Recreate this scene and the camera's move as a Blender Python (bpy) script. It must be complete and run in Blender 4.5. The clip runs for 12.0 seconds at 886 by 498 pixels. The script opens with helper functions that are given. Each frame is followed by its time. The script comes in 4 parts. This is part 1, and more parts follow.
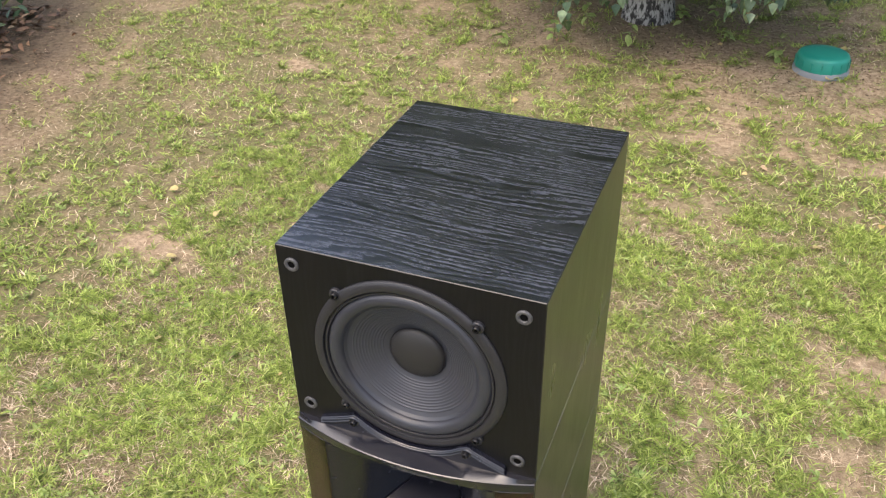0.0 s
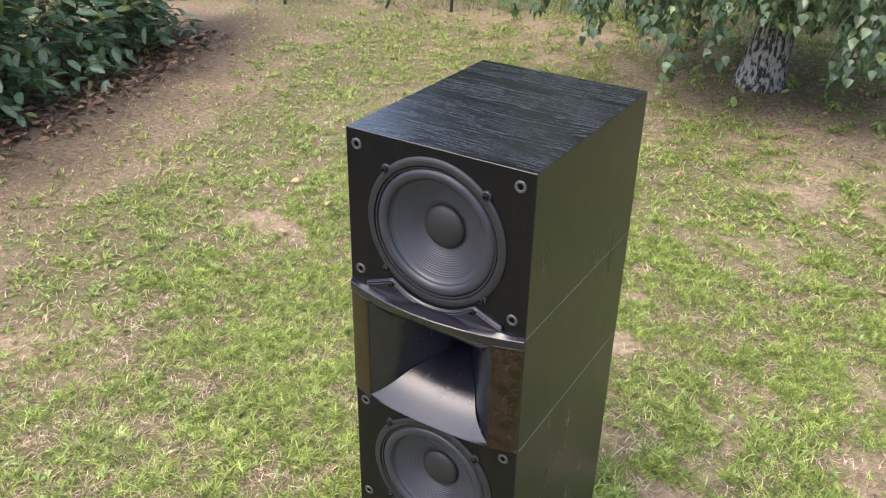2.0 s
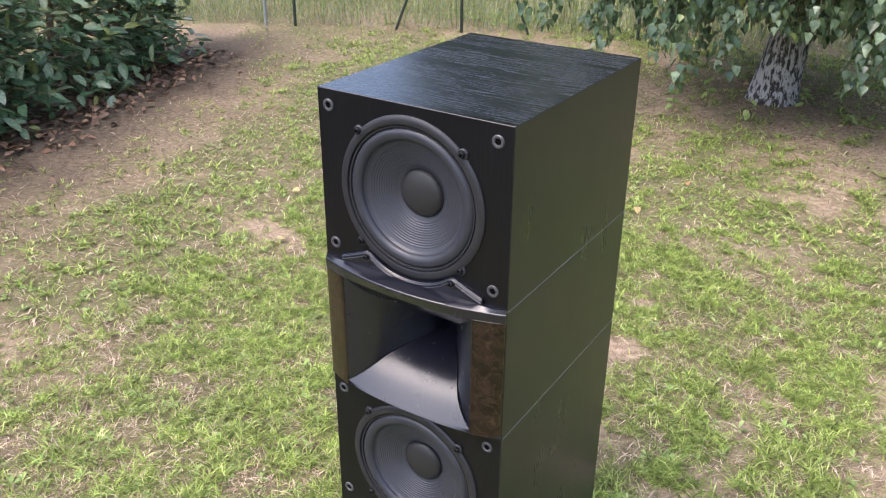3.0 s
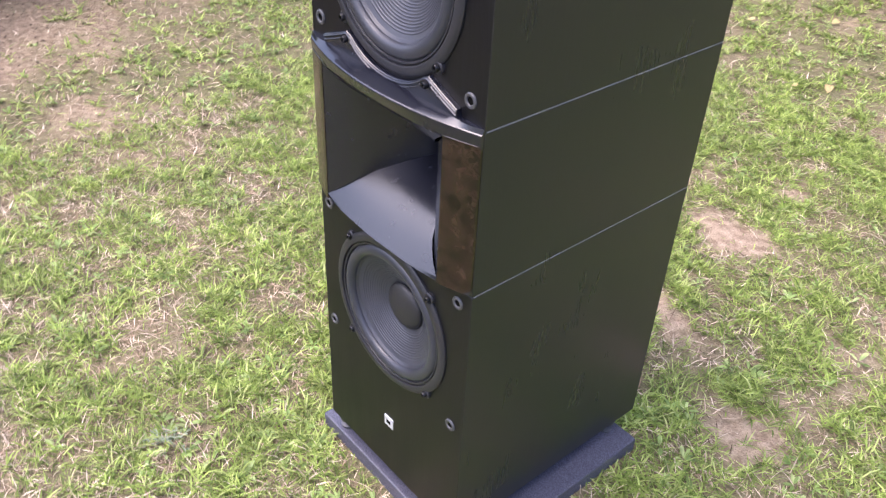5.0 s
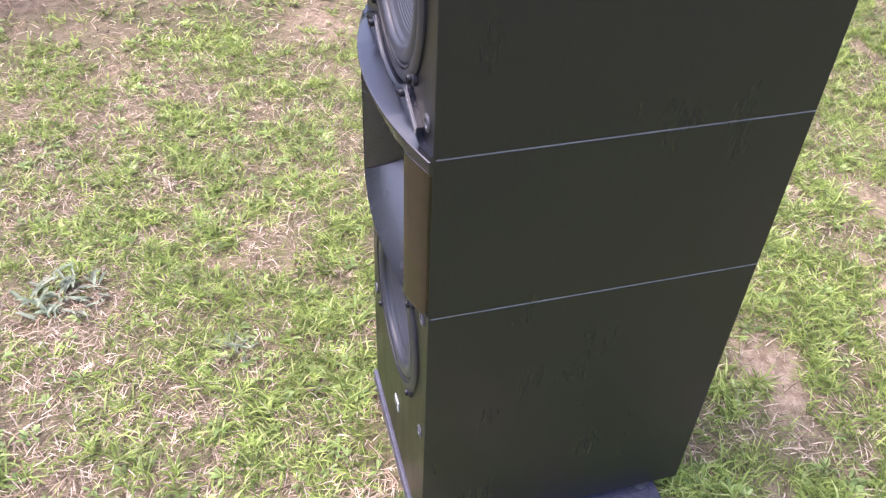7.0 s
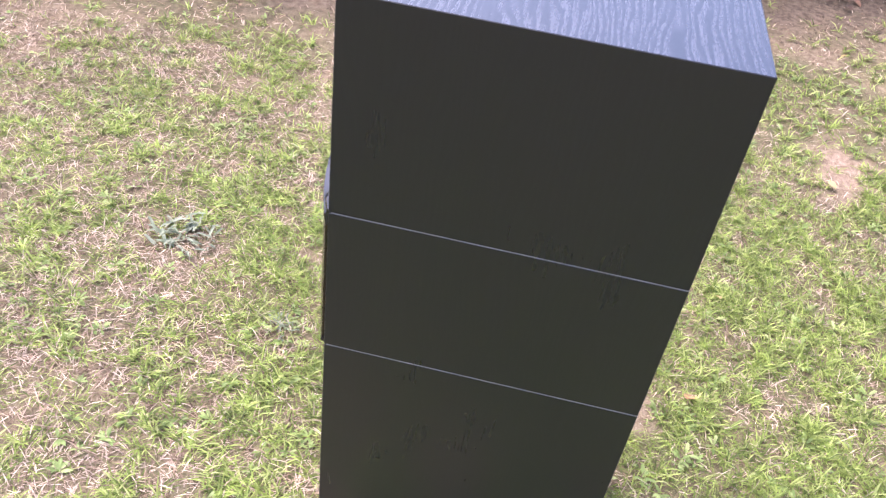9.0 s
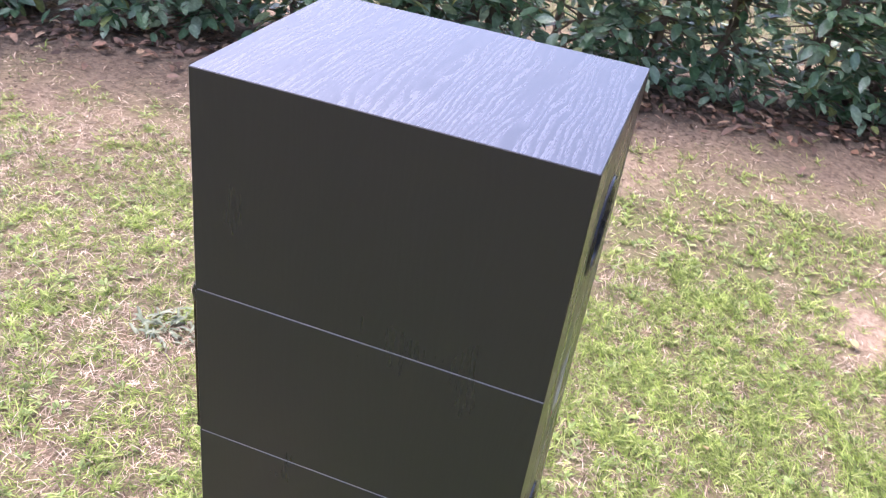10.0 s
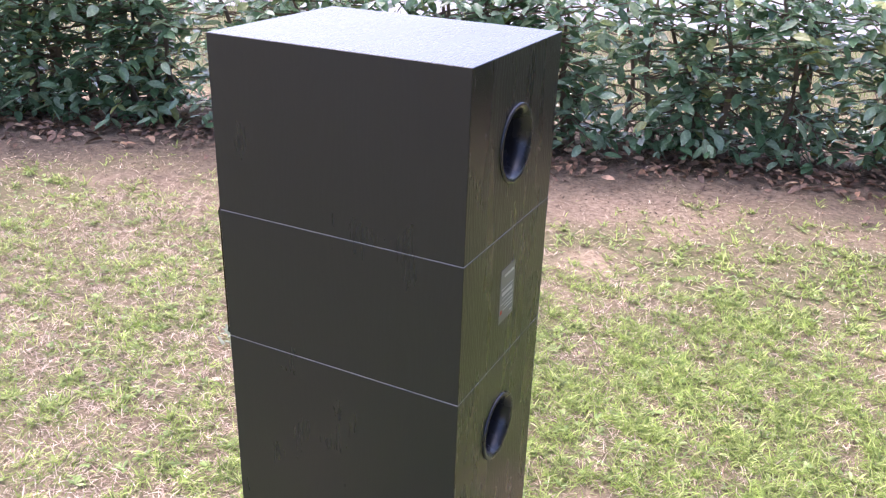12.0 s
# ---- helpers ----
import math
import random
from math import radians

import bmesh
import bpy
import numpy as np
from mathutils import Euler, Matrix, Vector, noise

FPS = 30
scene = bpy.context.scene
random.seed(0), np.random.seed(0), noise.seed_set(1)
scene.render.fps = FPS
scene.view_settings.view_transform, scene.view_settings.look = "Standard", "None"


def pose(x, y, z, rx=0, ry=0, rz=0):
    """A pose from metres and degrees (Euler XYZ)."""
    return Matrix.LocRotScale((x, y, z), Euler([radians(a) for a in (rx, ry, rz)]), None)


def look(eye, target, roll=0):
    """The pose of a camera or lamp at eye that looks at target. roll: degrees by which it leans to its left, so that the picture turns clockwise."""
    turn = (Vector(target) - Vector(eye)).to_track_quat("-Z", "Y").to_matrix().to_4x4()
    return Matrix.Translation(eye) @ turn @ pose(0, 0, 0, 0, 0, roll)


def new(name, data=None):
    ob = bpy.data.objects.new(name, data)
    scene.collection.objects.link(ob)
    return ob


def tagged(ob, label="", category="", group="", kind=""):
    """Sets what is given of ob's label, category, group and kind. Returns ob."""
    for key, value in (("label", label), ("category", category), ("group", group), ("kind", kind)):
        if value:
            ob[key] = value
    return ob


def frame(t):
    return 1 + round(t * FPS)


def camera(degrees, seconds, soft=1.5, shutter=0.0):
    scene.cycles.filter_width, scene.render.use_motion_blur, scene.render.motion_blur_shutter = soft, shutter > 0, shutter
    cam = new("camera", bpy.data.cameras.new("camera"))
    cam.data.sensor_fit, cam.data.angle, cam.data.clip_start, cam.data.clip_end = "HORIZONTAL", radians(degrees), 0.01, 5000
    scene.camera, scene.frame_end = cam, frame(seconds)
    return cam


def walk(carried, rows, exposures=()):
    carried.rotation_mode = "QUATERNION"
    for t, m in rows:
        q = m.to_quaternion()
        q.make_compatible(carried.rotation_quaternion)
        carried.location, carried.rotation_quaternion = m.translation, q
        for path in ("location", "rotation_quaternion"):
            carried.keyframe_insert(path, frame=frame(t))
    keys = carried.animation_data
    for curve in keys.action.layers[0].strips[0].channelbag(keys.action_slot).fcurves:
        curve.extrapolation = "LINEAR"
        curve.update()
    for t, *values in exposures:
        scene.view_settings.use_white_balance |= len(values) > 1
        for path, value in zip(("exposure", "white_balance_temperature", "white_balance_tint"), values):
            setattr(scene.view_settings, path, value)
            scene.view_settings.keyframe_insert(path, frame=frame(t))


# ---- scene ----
cam = camera(54.8, 12.0, soft=1.2, shutter=0.18)
PATH = [
    (0, (0.332, -0.696, 1.588), (-0.294, 0.838, 0.468), -1.1),
    (0.5, (0.418, -0.813, 1.579), (-0.265, 0.733, 0.509), 0.8),
    (1, (0.543, -0.938, 1.56), (-0.266, 0.565, 0.518), 1.3),
    (1.5, (0.597, -0.975, 1.559), (-0.272, 0.519, 0.552), -0.4),
    (2, (0.616, -0.98, 1.512), (-0.299, 0.512, 0.543), 1.0),
    (2.5, (0.642, -0.97, 1.443), (-0.315, 0.527, 0.524), 0.8),
    (2.7, (0.65, -0.955, 1.417), (-0.312, 0.55, 0.517), 0.5),
    (4.3, (0.658, -0.715, 1.27), (-0.416, 0.645, 0.272), 1.8),
    (4.5, (0.676, -0.681, 1.244), (-0.437, 0.613, 0.201), 1.6),
    (5, (0.739, -0.562, 1.198), (-0.465, 0.509, 0.013), 2.8),
    (5.5, (0.816, -0.469, 1.187), (-0.443, 0.419, -0.088), 2.9),
    (6, (0.839, -0.392, 1.188), (-0.449, 0.381, -0.132), 1.5),
    (6.5, (0.823, -0.27, 1.206), (-0.517, 0.336, -0.15), 5.5),
    (7, (0.814, -0.181, 1.258), (-0.605, 0.245, -0.085), 2.6),
    (7.2, (0.814, -0.161, 1.276), (-0.624, 0.197, -0.066), 2.3),
    (8.8, (0.937, 0.186, 1.397), (-0.573, 0.031, 0.094), 6.8),
    (9, (0.93, 0.223, 1.397), (-0.587, 0.061, 0.104), 8.5),
    (9.5, (0.901, 0.393, 1.399), (-0.669, 0.115, 0.192), 8.5),
    (10, (0.873, 0.483, 1.369), (-0.768, 0.041, 0.314), 8.5),
    (10.5, (0.863, 0.637, 1.315), (-0.722, -0.064, 0.317), 7.7),
    (11, (0.872, 0.735, 1.289), (-0.716, -0.035, 0.348), 4.3),
    (11.5, (0.992, 0.794, 1.261), (-0.622, 0.013, 0.376), 1.6),
    (12, (1.135, 0.872, 1.261), (-0.506, 0.065, 0.453), 1.9),
]

walk(cam, [(t, look(eye, target, roll)) for t, eye, target, roll in PATH],
     exposures=[(0, 1.32, 6750, 11), (2.5, 1.36, 6150, 14), (5, 1.68, 5900, 23), (7, 1.7, 5850, 27), (9, 1.8, 5900, 29), (12, 1.88, 5800, 30)])

# ---- world and light: thin bright cloud, brightest in the south-west ----
SUN_AZ, SUN_EL = radians(242), radians(65)
world = bpy.data.worlds.new("sky")
scene.world = world
world.use_nodes = True
wn = world.node_tree.nodes
sky = wn.new("ShaderNodeTexSky")
sky.sky_type, sky.sun_disc = "NISHITA", False
sky.sun_elevation, sky.sun_rotation = SUN_EL, radians(90) - SUN_AZ
sky.air_density, sky.dust_density, sky.ozone_density = 1.0, 5.0, 0.75
wn["Background"].inputs["Strength"].default_value = 0.15
world.node_tree.links.new(sky.outputs["Color"], wn["Background"].inputs["Color"])
sun = new("sun", bpy.data.lights.new("sun", "SUN"))
sun.data.energy, sun.data.angle, sun.data.color = 0.35, radians(90), (1.0, 0.975, 0.94)
sun.matrix_world = look((0, 0, 0), (-math.cos(SUN_AZ) * math.cos(SUN_EL), -math.sin(SUN_AZ) * math.cos(SUN_EL), -math.sin(SUN_EL)))


# ---- materials ----
def shader(name, colour=(0.5, 0.5, 0.5), rough=0.5, metal=0.0, spec=0.5):
    m = bpy.data.materials.new(name)
    m.use_nodes = True
    n, l = m.node_tree.nodes, m.node_tree.links
    p = n["Principled BSDF"]
    p.inputs["Base Color"].default_value = (*colour, 1)
    p.inputs["Roughness"].default_value = rough
    p.inputs["Metallic"].default_value = metal
    p.inputs["Specular IOR Level"].default_value = spec
    return m, n, l, p


def link_ramp(n, l, source, stops):
    r = n.new("ShaderNodeValToRGB")
    e = r.color_ramp.elements
    while len(e) < len(stops):
        e.new(0.5)
    for el, (pos, c) in zip(e, stops):
        el.position = pos
        el.color = (c, c, c, 1) if isinstance(c, float) else (*c, 1)
    l.new(source, r.inputs["Fac"])
    return r.outputs["Color"]


def noise_of(n, l, vec, scale, detail=4.0, rough=0.55):
    t = n.new("ShaderNodeTexNoise")
    t.inputs["Scale"].default_value, t.inputs["Detail"].default_value, t.inputs["Roughness"].default_value = scale, detail, rough
    if vec is not None:
        l.new(vec, t.inputs["Vector"])
    return t.outputs["Fac"]


def object_coords(n, l, scale=(1, 1, 1), kind="Object"):
    c = n.new("ShaderNodeTexCoord")
    m = n.new("ShaderNodeMapping")
    m.inputs["Scale"].default_value = scale
    l.new(c.outputs[kind], m.inputs["Vector"])
    return m.outputs["Vector"]


def calc(n, l, op, a, b=0.0):
    m = n.new("ShaderNodeMath")
    m.operation = op
    for k, v in enumerate((a, b)):
        if isinstance(v, (int, float)):
            m.inputs[k].default_value = v
        else:
            l.new(v, m.inputs[k])
    return m.outputs[0]


def bump(n, l, p, height, strength, distance=0.002):
    b = n.new("ShaderNodeBump")
    b.inputs["Strength"].default_value, b.inputs["Distance"].default_value = strength, distance
    l.new(height, b.inputs["Height"])
    l.new(b.outputs["Normal"], p.inputs["Normal"])


def tint(n, l, fac, a, b):
    m = n.new("ShaderNodeMix")
    m.data_type = "RGBA"
    if isinstance(fac, float):
        m.inputs["Factor"].default_value = fac
    else:
        l.new(fac, m.inputs["Factor"])
    for k, v in ((6, a), (7, b)):
        if isinstance(v, tuple):
            m.inputs[k].default_value = (*v, 1)
        else:
            l.new(v, m.inputs[k])
    return m.outputs[2]


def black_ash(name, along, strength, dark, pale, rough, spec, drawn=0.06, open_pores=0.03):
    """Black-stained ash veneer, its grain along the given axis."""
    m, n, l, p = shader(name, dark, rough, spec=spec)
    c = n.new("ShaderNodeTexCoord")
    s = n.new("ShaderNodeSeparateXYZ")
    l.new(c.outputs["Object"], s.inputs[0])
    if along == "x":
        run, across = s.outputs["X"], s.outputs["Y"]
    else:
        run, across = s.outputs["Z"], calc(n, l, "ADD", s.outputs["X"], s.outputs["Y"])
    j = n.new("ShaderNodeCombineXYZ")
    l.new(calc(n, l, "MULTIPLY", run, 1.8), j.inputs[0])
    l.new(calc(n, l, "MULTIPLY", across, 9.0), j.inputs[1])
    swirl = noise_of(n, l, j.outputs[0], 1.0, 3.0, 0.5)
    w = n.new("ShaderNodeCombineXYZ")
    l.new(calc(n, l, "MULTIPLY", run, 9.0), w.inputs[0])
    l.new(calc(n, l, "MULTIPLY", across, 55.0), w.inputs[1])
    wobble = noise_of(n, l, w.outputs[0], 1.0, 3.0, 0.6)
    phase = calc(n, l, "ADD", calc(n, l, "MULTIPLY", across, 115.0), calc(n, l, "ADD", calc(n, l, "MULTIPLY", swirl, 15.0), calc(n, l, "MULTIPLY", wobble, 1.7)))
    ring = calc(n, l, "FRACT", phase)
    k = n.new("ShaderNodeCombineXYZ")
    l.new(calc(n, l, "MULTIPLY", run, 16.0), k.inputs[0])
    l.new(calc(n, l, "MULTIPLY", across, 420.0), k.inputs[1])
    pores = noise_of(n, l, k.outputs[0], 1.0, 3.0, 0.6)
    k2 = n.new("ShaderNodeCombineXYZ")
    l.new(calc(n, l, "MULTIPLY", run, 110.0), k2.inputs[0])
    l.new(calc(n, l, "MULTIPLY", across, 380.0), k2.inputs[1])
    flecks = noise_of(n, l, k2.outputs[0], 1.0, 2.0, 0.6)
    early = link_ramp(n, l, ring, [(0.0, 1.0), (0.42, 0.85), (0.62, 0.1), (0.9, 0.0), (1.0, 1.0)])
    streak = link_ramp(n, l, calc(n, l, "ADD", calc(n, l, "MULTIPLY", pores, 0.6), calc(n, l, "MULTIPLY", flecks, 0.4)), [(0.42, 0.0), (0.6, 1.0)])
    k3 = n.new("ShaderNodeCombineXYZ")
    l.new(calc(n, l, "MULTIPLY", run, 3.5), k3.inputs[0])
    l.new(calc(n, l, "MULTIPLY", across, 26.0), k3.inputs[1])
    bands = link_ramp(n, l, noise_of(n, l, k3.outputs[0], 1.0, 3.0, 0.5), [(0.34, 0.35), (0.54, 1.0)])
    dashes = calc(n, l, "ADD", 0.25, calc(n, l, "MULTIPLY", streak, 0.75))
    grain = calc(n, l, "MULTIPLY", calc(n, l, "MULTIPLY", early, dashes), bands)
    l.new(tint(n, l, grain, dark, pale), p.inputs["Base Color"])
    smear = noise_of(n, l, object_coords(n, l), 7.0, 3.0)
    l.new(calc(n, l, "ADD", calc(n, l, "MULTIPLY", grain, open_pores), calc(n, l, "ADD", rough - 0.06, calc(n, l, "ADD", calc(n, l, "MULTIPLY", smear, 0.12), calc(n, l, "MULTIPLY", calc(n, l, "SUBTRACT", bands, 0.8), drawn)))), p.inputs["Roughness"])
    if strength > 0:
        bump(n, l, p, grain, strength, 0.0006)
    return m


# One veneer in four tones; each face's reflected light is put into its colour.
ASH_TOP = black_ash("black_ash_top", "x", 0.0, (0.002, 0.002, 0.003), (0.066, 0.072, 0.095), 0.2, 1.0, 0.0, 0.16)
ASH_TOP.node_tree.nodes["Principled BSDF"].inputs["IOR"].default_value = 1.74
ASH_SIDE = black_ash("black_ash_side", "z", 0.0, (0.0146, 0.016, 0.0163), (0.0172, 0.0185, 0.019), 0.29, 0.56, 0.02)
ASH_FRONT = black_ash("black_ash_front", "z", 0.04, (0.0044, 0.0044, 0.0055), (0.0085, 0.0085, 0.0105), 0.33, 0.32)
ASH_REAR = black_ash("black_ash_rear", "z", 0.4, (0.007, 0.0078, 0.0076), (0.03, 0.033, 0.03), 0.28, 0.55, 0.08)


def plain(name, colour, rough, metal=0.0, grain=300.0, depth=0.05, spread=0.25, spec=0.5):
    """A surface with fine relief and slow colour drift."""
    m, n, l, p = shader(name, colour, rough, metal, spec)
    v = object_coords(n, l)
    fine, slow = noise_of(n, l, v, grain, 3.0), noise_of(n, l, v, grain * 0.04, 4.0)
    dark = tuple(c * (1 - spread) for c in colour)
    light = tuple(min(1.0, c * (1 + spread)) for c in colour)
    l.new(tint(n, l, slow, dark, light), p.inputs["Base Color"])
    l.new(calc(n, l, "ADD", rough - 0.08, calc(n, l, "MULTIPLY", slow, 0.16)), p.inputs["Roughness"])
    bump(n, l, p, fine, depth, 0.001)
    return m


HORN_BLACK = plain("horn_plastic", (0.0085, 0.0092, 0.0155), 0.25, grain=900, depth=0.12, spread=0.1, spec=0.85)
FRAME_BLACK = plain("cast_frame", (0.023, 0.023, 0.027), 0.4, grain=1200, depth=0.2)
RUBBER = plain("surround_rubber", (0.034, 0.036, 0.045), 0.34, grain=700, depth=0.06)
CONE = plain("cone_paper", (0.042, 0.044, 0.055), 0.38, grain=500, depth=0.12)
DUST_CAP = plain("dust_cap_paper", (0.022, 0.0215, 0.0225), 0.5, grain=800, depth=0.25)
SCREW_STEEL = plain("black_steel", (0.02, 0.02, 0.022), 0.32, 0.6)
CUP_METAL = plain("grey_plastic_ring", (0.085, 0.085, 0.09), 0.4, 0.2)
HOLE_BLACK = plain("hole_black", (0.003, 0.003, 0.003), 0.8, spec=0.08)
BADGE_WHITE = plain("badge_silver", (0.62, 0.62, 0.64), 0.3, 0.3)
PORT_BLACK = plain("port_plastic", (0.02, 0.02, 0.026), 0.27, grain=600, depth=0.03)
SEAM = plain("pale_edge", (0.24, 0.24, 0.25), 0.5)
LABEL_GREY = plain("label_foil", (0.22, 0.22, 0.22), 0.4, 0.4)
INK_PALE = plain("label_ink", (0.5, 0.5, 0.5), 0.5)
INK_RED = plain("label_red", (0.5, 0.06, 0.03), 0.5)
LID_GREEN = plain("lid_green", (0.012, 0.22, 0.17), 0.45, grain=120, depth=0.1)
LID_GREY = plain("lid_concrete", (0.2, 0.22, 0.24), 0.8, grain=120, depth=0.4)
POST_GREEN = plain("post_paint", (0.03, 0.045, 0.035), 0.5)
GRAVEL = plain("pale_gravel", (0.3, 0.295, 0.28), 0.85, grain=60, depth=0.6)
POST_GREY = plain("galvanised", (0.33, 0.36, 0.38), 0.45, 0.4)


def make_burl():
    m, n, l, p = shader("walnut_burl", (0.1, 0.05, 0.03), 0.2)
    v = object_coords(n, l)
    warp = n.new("ShaderNodeTexNoise")
    warp.inputs["Scale"].default_value, warp.inputs["Detail"].default_value = 28, 4
    l.new(v, warp.inputs["Vector"])
    add = n.new("ShaderNodeVectorMath")
    add.operation = "MULTIPLY_ADD"
    l.new(warp.outputs["Color"], add.inputs[0])
    add.inputs[1].default_value = (0.06, 0.06, 0.06)
    l.new(v, add.inputs[2])
    swirl = noise_of(n, l, add.outputs[0], 62, 6, 0.62)
    big = noise_of(n, l, v, 22, 3)
    mixd = calc(n, l, "ADD", calc(n, l, "MULTIPLY", swirl, 0.75), calc(n, l, "MULTIPLY", big, 0.25))
    l.new(link_ramp(n, l, mixd, [(0.38, (0.003, 0.002, 0.0015)), (0.46, (0.012, 0.0068, 0.0045)), (0.51, (0.029, 0.016, 0.0095)), (0.56, (0.02, 0.0108, 0.0068)), (0.66, (0.058, 0.033, 0.02))]), p.inputs["Base Color"])
    p.inputs["Coat Weight"].default_value, p.inputs["Coat Roughness"].default_value = 0.08, 0.12
    return m


BURL = make_burl()


def make_granite():
    m, n, l, p = shader("grey_granite", (0.1, 0.1, 0.11), 0.45)
    v = object_coords(n, l)
    vor = n.new("ShaderNodeTexVoronoi")
    vor.inputs["Scale"].default_value = 850
    l.new(v, vor.inputs["Vector"])
    bw = n.new("ShaderNodeRGBToBW")
    l.new(vor.outputs["Color"], bw.inputs[0])
    speck = calc(n, l, "ADD", calc(n, l, "MULTIPLY", bw.outputs[0], 0.7), calc(n, l, "MULTIPLY", noise_of(n, l, v, 260, 3), 0.3))
    l.new(link_ramp(n, l, speck, [(0.25, (0.042, 0.042, 0.058)), (0.5, (0.075, 0.075, 0.102)), (0.75, (0.125, 0.125, 0.16))]), p.inputs["Base Color"])
    bump(n, l, p, speck, 0.15, 0.001)
    return m


GRANITE = make_granite()


def leafy(name, stops, rough=0.4, glow=0.25, spec=0.5):
    """Leaves and blades: hue varies from piece to piece, and some light passes through."""
    m, n, l, p = shader(name, (0.1, 0.2, 0.05), rough, spec=spec)
    g = n.new("ShaderNodeNewGeometry")
    o = n.new("ShaderNodeObjectInfo")
    v = n.new("ShaderNodeTexCoord").outputs["Object"]
    pick = calc(n, l, "FRACT", calc(n, l, "ADD", g.outputs["Random Per Island"], o.outputs["Random"]))
    col = link_ramp(n, l, pick, stops)
    drift = noise_of(n, l, v, 3.0, 3.0)
    hsv = n.new("ShaderNodeHueSaturation")
    l.new(col, hsv.inputs["Color"])
    clumps = calc(n, l, "ADD", calc(n, l, "MULTIPLY", noise_of(n, l, v, 34.0, 2.0), 1.9), 0.02)
    l.new(calc(n, l, "MULTIPLY", clumps, calc(n, l, "ADD", 0.7, calc(n, l, "MULTIPLY", drift, 0.6))), hsv.inputs["Value"])
    l.new(hsv.outputs["Color"], p.inputs["Base Color"])
    t = n.new("ShaderNodeBsdfTranslucent")
    l.new(hsv.outputs["Color"], t.inputs["Color"])
    mix = n.new("ShaderNodeMixShader")
    mix.inputs[0].default_value = glow
    l.new(p.outputs[0], mix.inputs[1])
    l.new(t.outputs[0], mix.inputs[2])
    l.new(mix.outputs[0], n["Material Output"].inputs["Surface"])
    return m


GRASS = leafy("grass_blades", [(0.0, (0.11, 0.155, 0.035)), (0.35, (0.24, 0.32, 0.065)), (0.75, (0.37, 0.465, 0.11)), (1.0, (0.51, 0.56, 0.21))], 0.55, 0.3, 0.28)
STRAW = leafy("dry_grass", [(0.0, (0.11, 0.07, 0.045)), (0.45, (0.4, 0.29, 0.19)), (1.0, (0.76, 0.64, 0.48))], 0.7, 0.15, 0.25)
WEED = leafy("weed_leaves", [(0.0, (0.2, 0.29, 0.08)), (0.6, (0.32, 0.43, 0.13)), (1.0, (0.47, 0.55, 0.22))], 0.5, 0.3, 0.3)
SILVER_WEED = leafy("silvery_weed", [(0.0, (0.2, 0.25, 0.14)), (1.0, (0.33, 0.37, 0.24))], 0.5, 0.15)
HEDGE_LEAF = leafy("hedge_leaf", [(0.0, (0.1, 0.19, 0.085)), (0.5, (0.225, 0.36, 0.195)), (0.86, (0.39, 0.5, 0.32)), (0.96, (0.36, 0.44, 0.15)), (1.0, (0.46, 0.46, 0.16))], 0.26, 0.3, 0.85)
BIRCH_LEAF = leafy("birch_leaf", [(0.0, (0.05, 0.095, 0.04)), (0.5, (0.12, 0.19, 0.09)), (0.93, (0.23, 0.31, 0.16)), (1.0, (0.33, 0.4, 0.08))], 0.33, 0.3, 0.8)
LITTER = leafy("leaf_litter", [(0.0, (0.07, 0.042, 0.027)), (0.45, (0.17, 0.098, 0.06)), (0.85, (0.32, 0.18, 0.105)), (1.0, (0.5, 0.34, 0.2))], 0.6, 0.05)
# Dark tones that bring down the soil by the hedge and birch.
DARK_LITTER = leafy("dark_litter", [(0.0, (0.09, 0.066, 0.043)), (0.6, (0.15, 0.108, 0.07)), (0.92, (0.23, 0.16, 0.105)), (1.0, (0.4, 0.28, 0.17))], 0.75, 0.05, 0.2)
YELLOW_LEAF = leafy("yellow_leaf", [(0.0, (0.5, 0.36, 0.12)), (0.4, (0.6, 0.5, 0.22)), (0.75, (0.5, 0.27, 0.12)), (1.0, (0.7, 0.62, 0.45))], 0.5, 0.15)
TALL_GRASS = leafy("tall_grass", [(0.0, (0.15, 0.22, 0.06)), (0.5, (0.26, 0.34, 0.12)), (1.0, (0.45, 0.43, 0.23))], 0.5, 0.3)
TWIG = plain("twig_bark", (0.17, 0.125, 0.085), 0.8, grain=200, depth=0.4)


def make_birch_bark():
    m, n, l, p = shader("birch_bark", (0.6, 0.58, 0.54), 0.7)
    v = object_coords(n, l, (34, 34, 11))
    crack = noise_of(n, l, v, 1.6, 6, 0.65)
    fine = noise_of(n, l, object_coords(n, l, (30, 30, 90)), 1.0, 3)
    mask = link_ramp(n, l, crack, [(0.45, 0.0), (0.53, 1.0)])
    pale = tint(n, l, fine, (0.34, 0.325, 0.3), (0.56, 0.54, 0.5))
    l.new(tint(n, l, mask, (0.035, 0.03, 0.027), pale), p.inputs["Base Color"])
    bump(n, l, p, crack, 0.8, 0.012)
    return m


BIRCH_BARK = make_birch_bark()


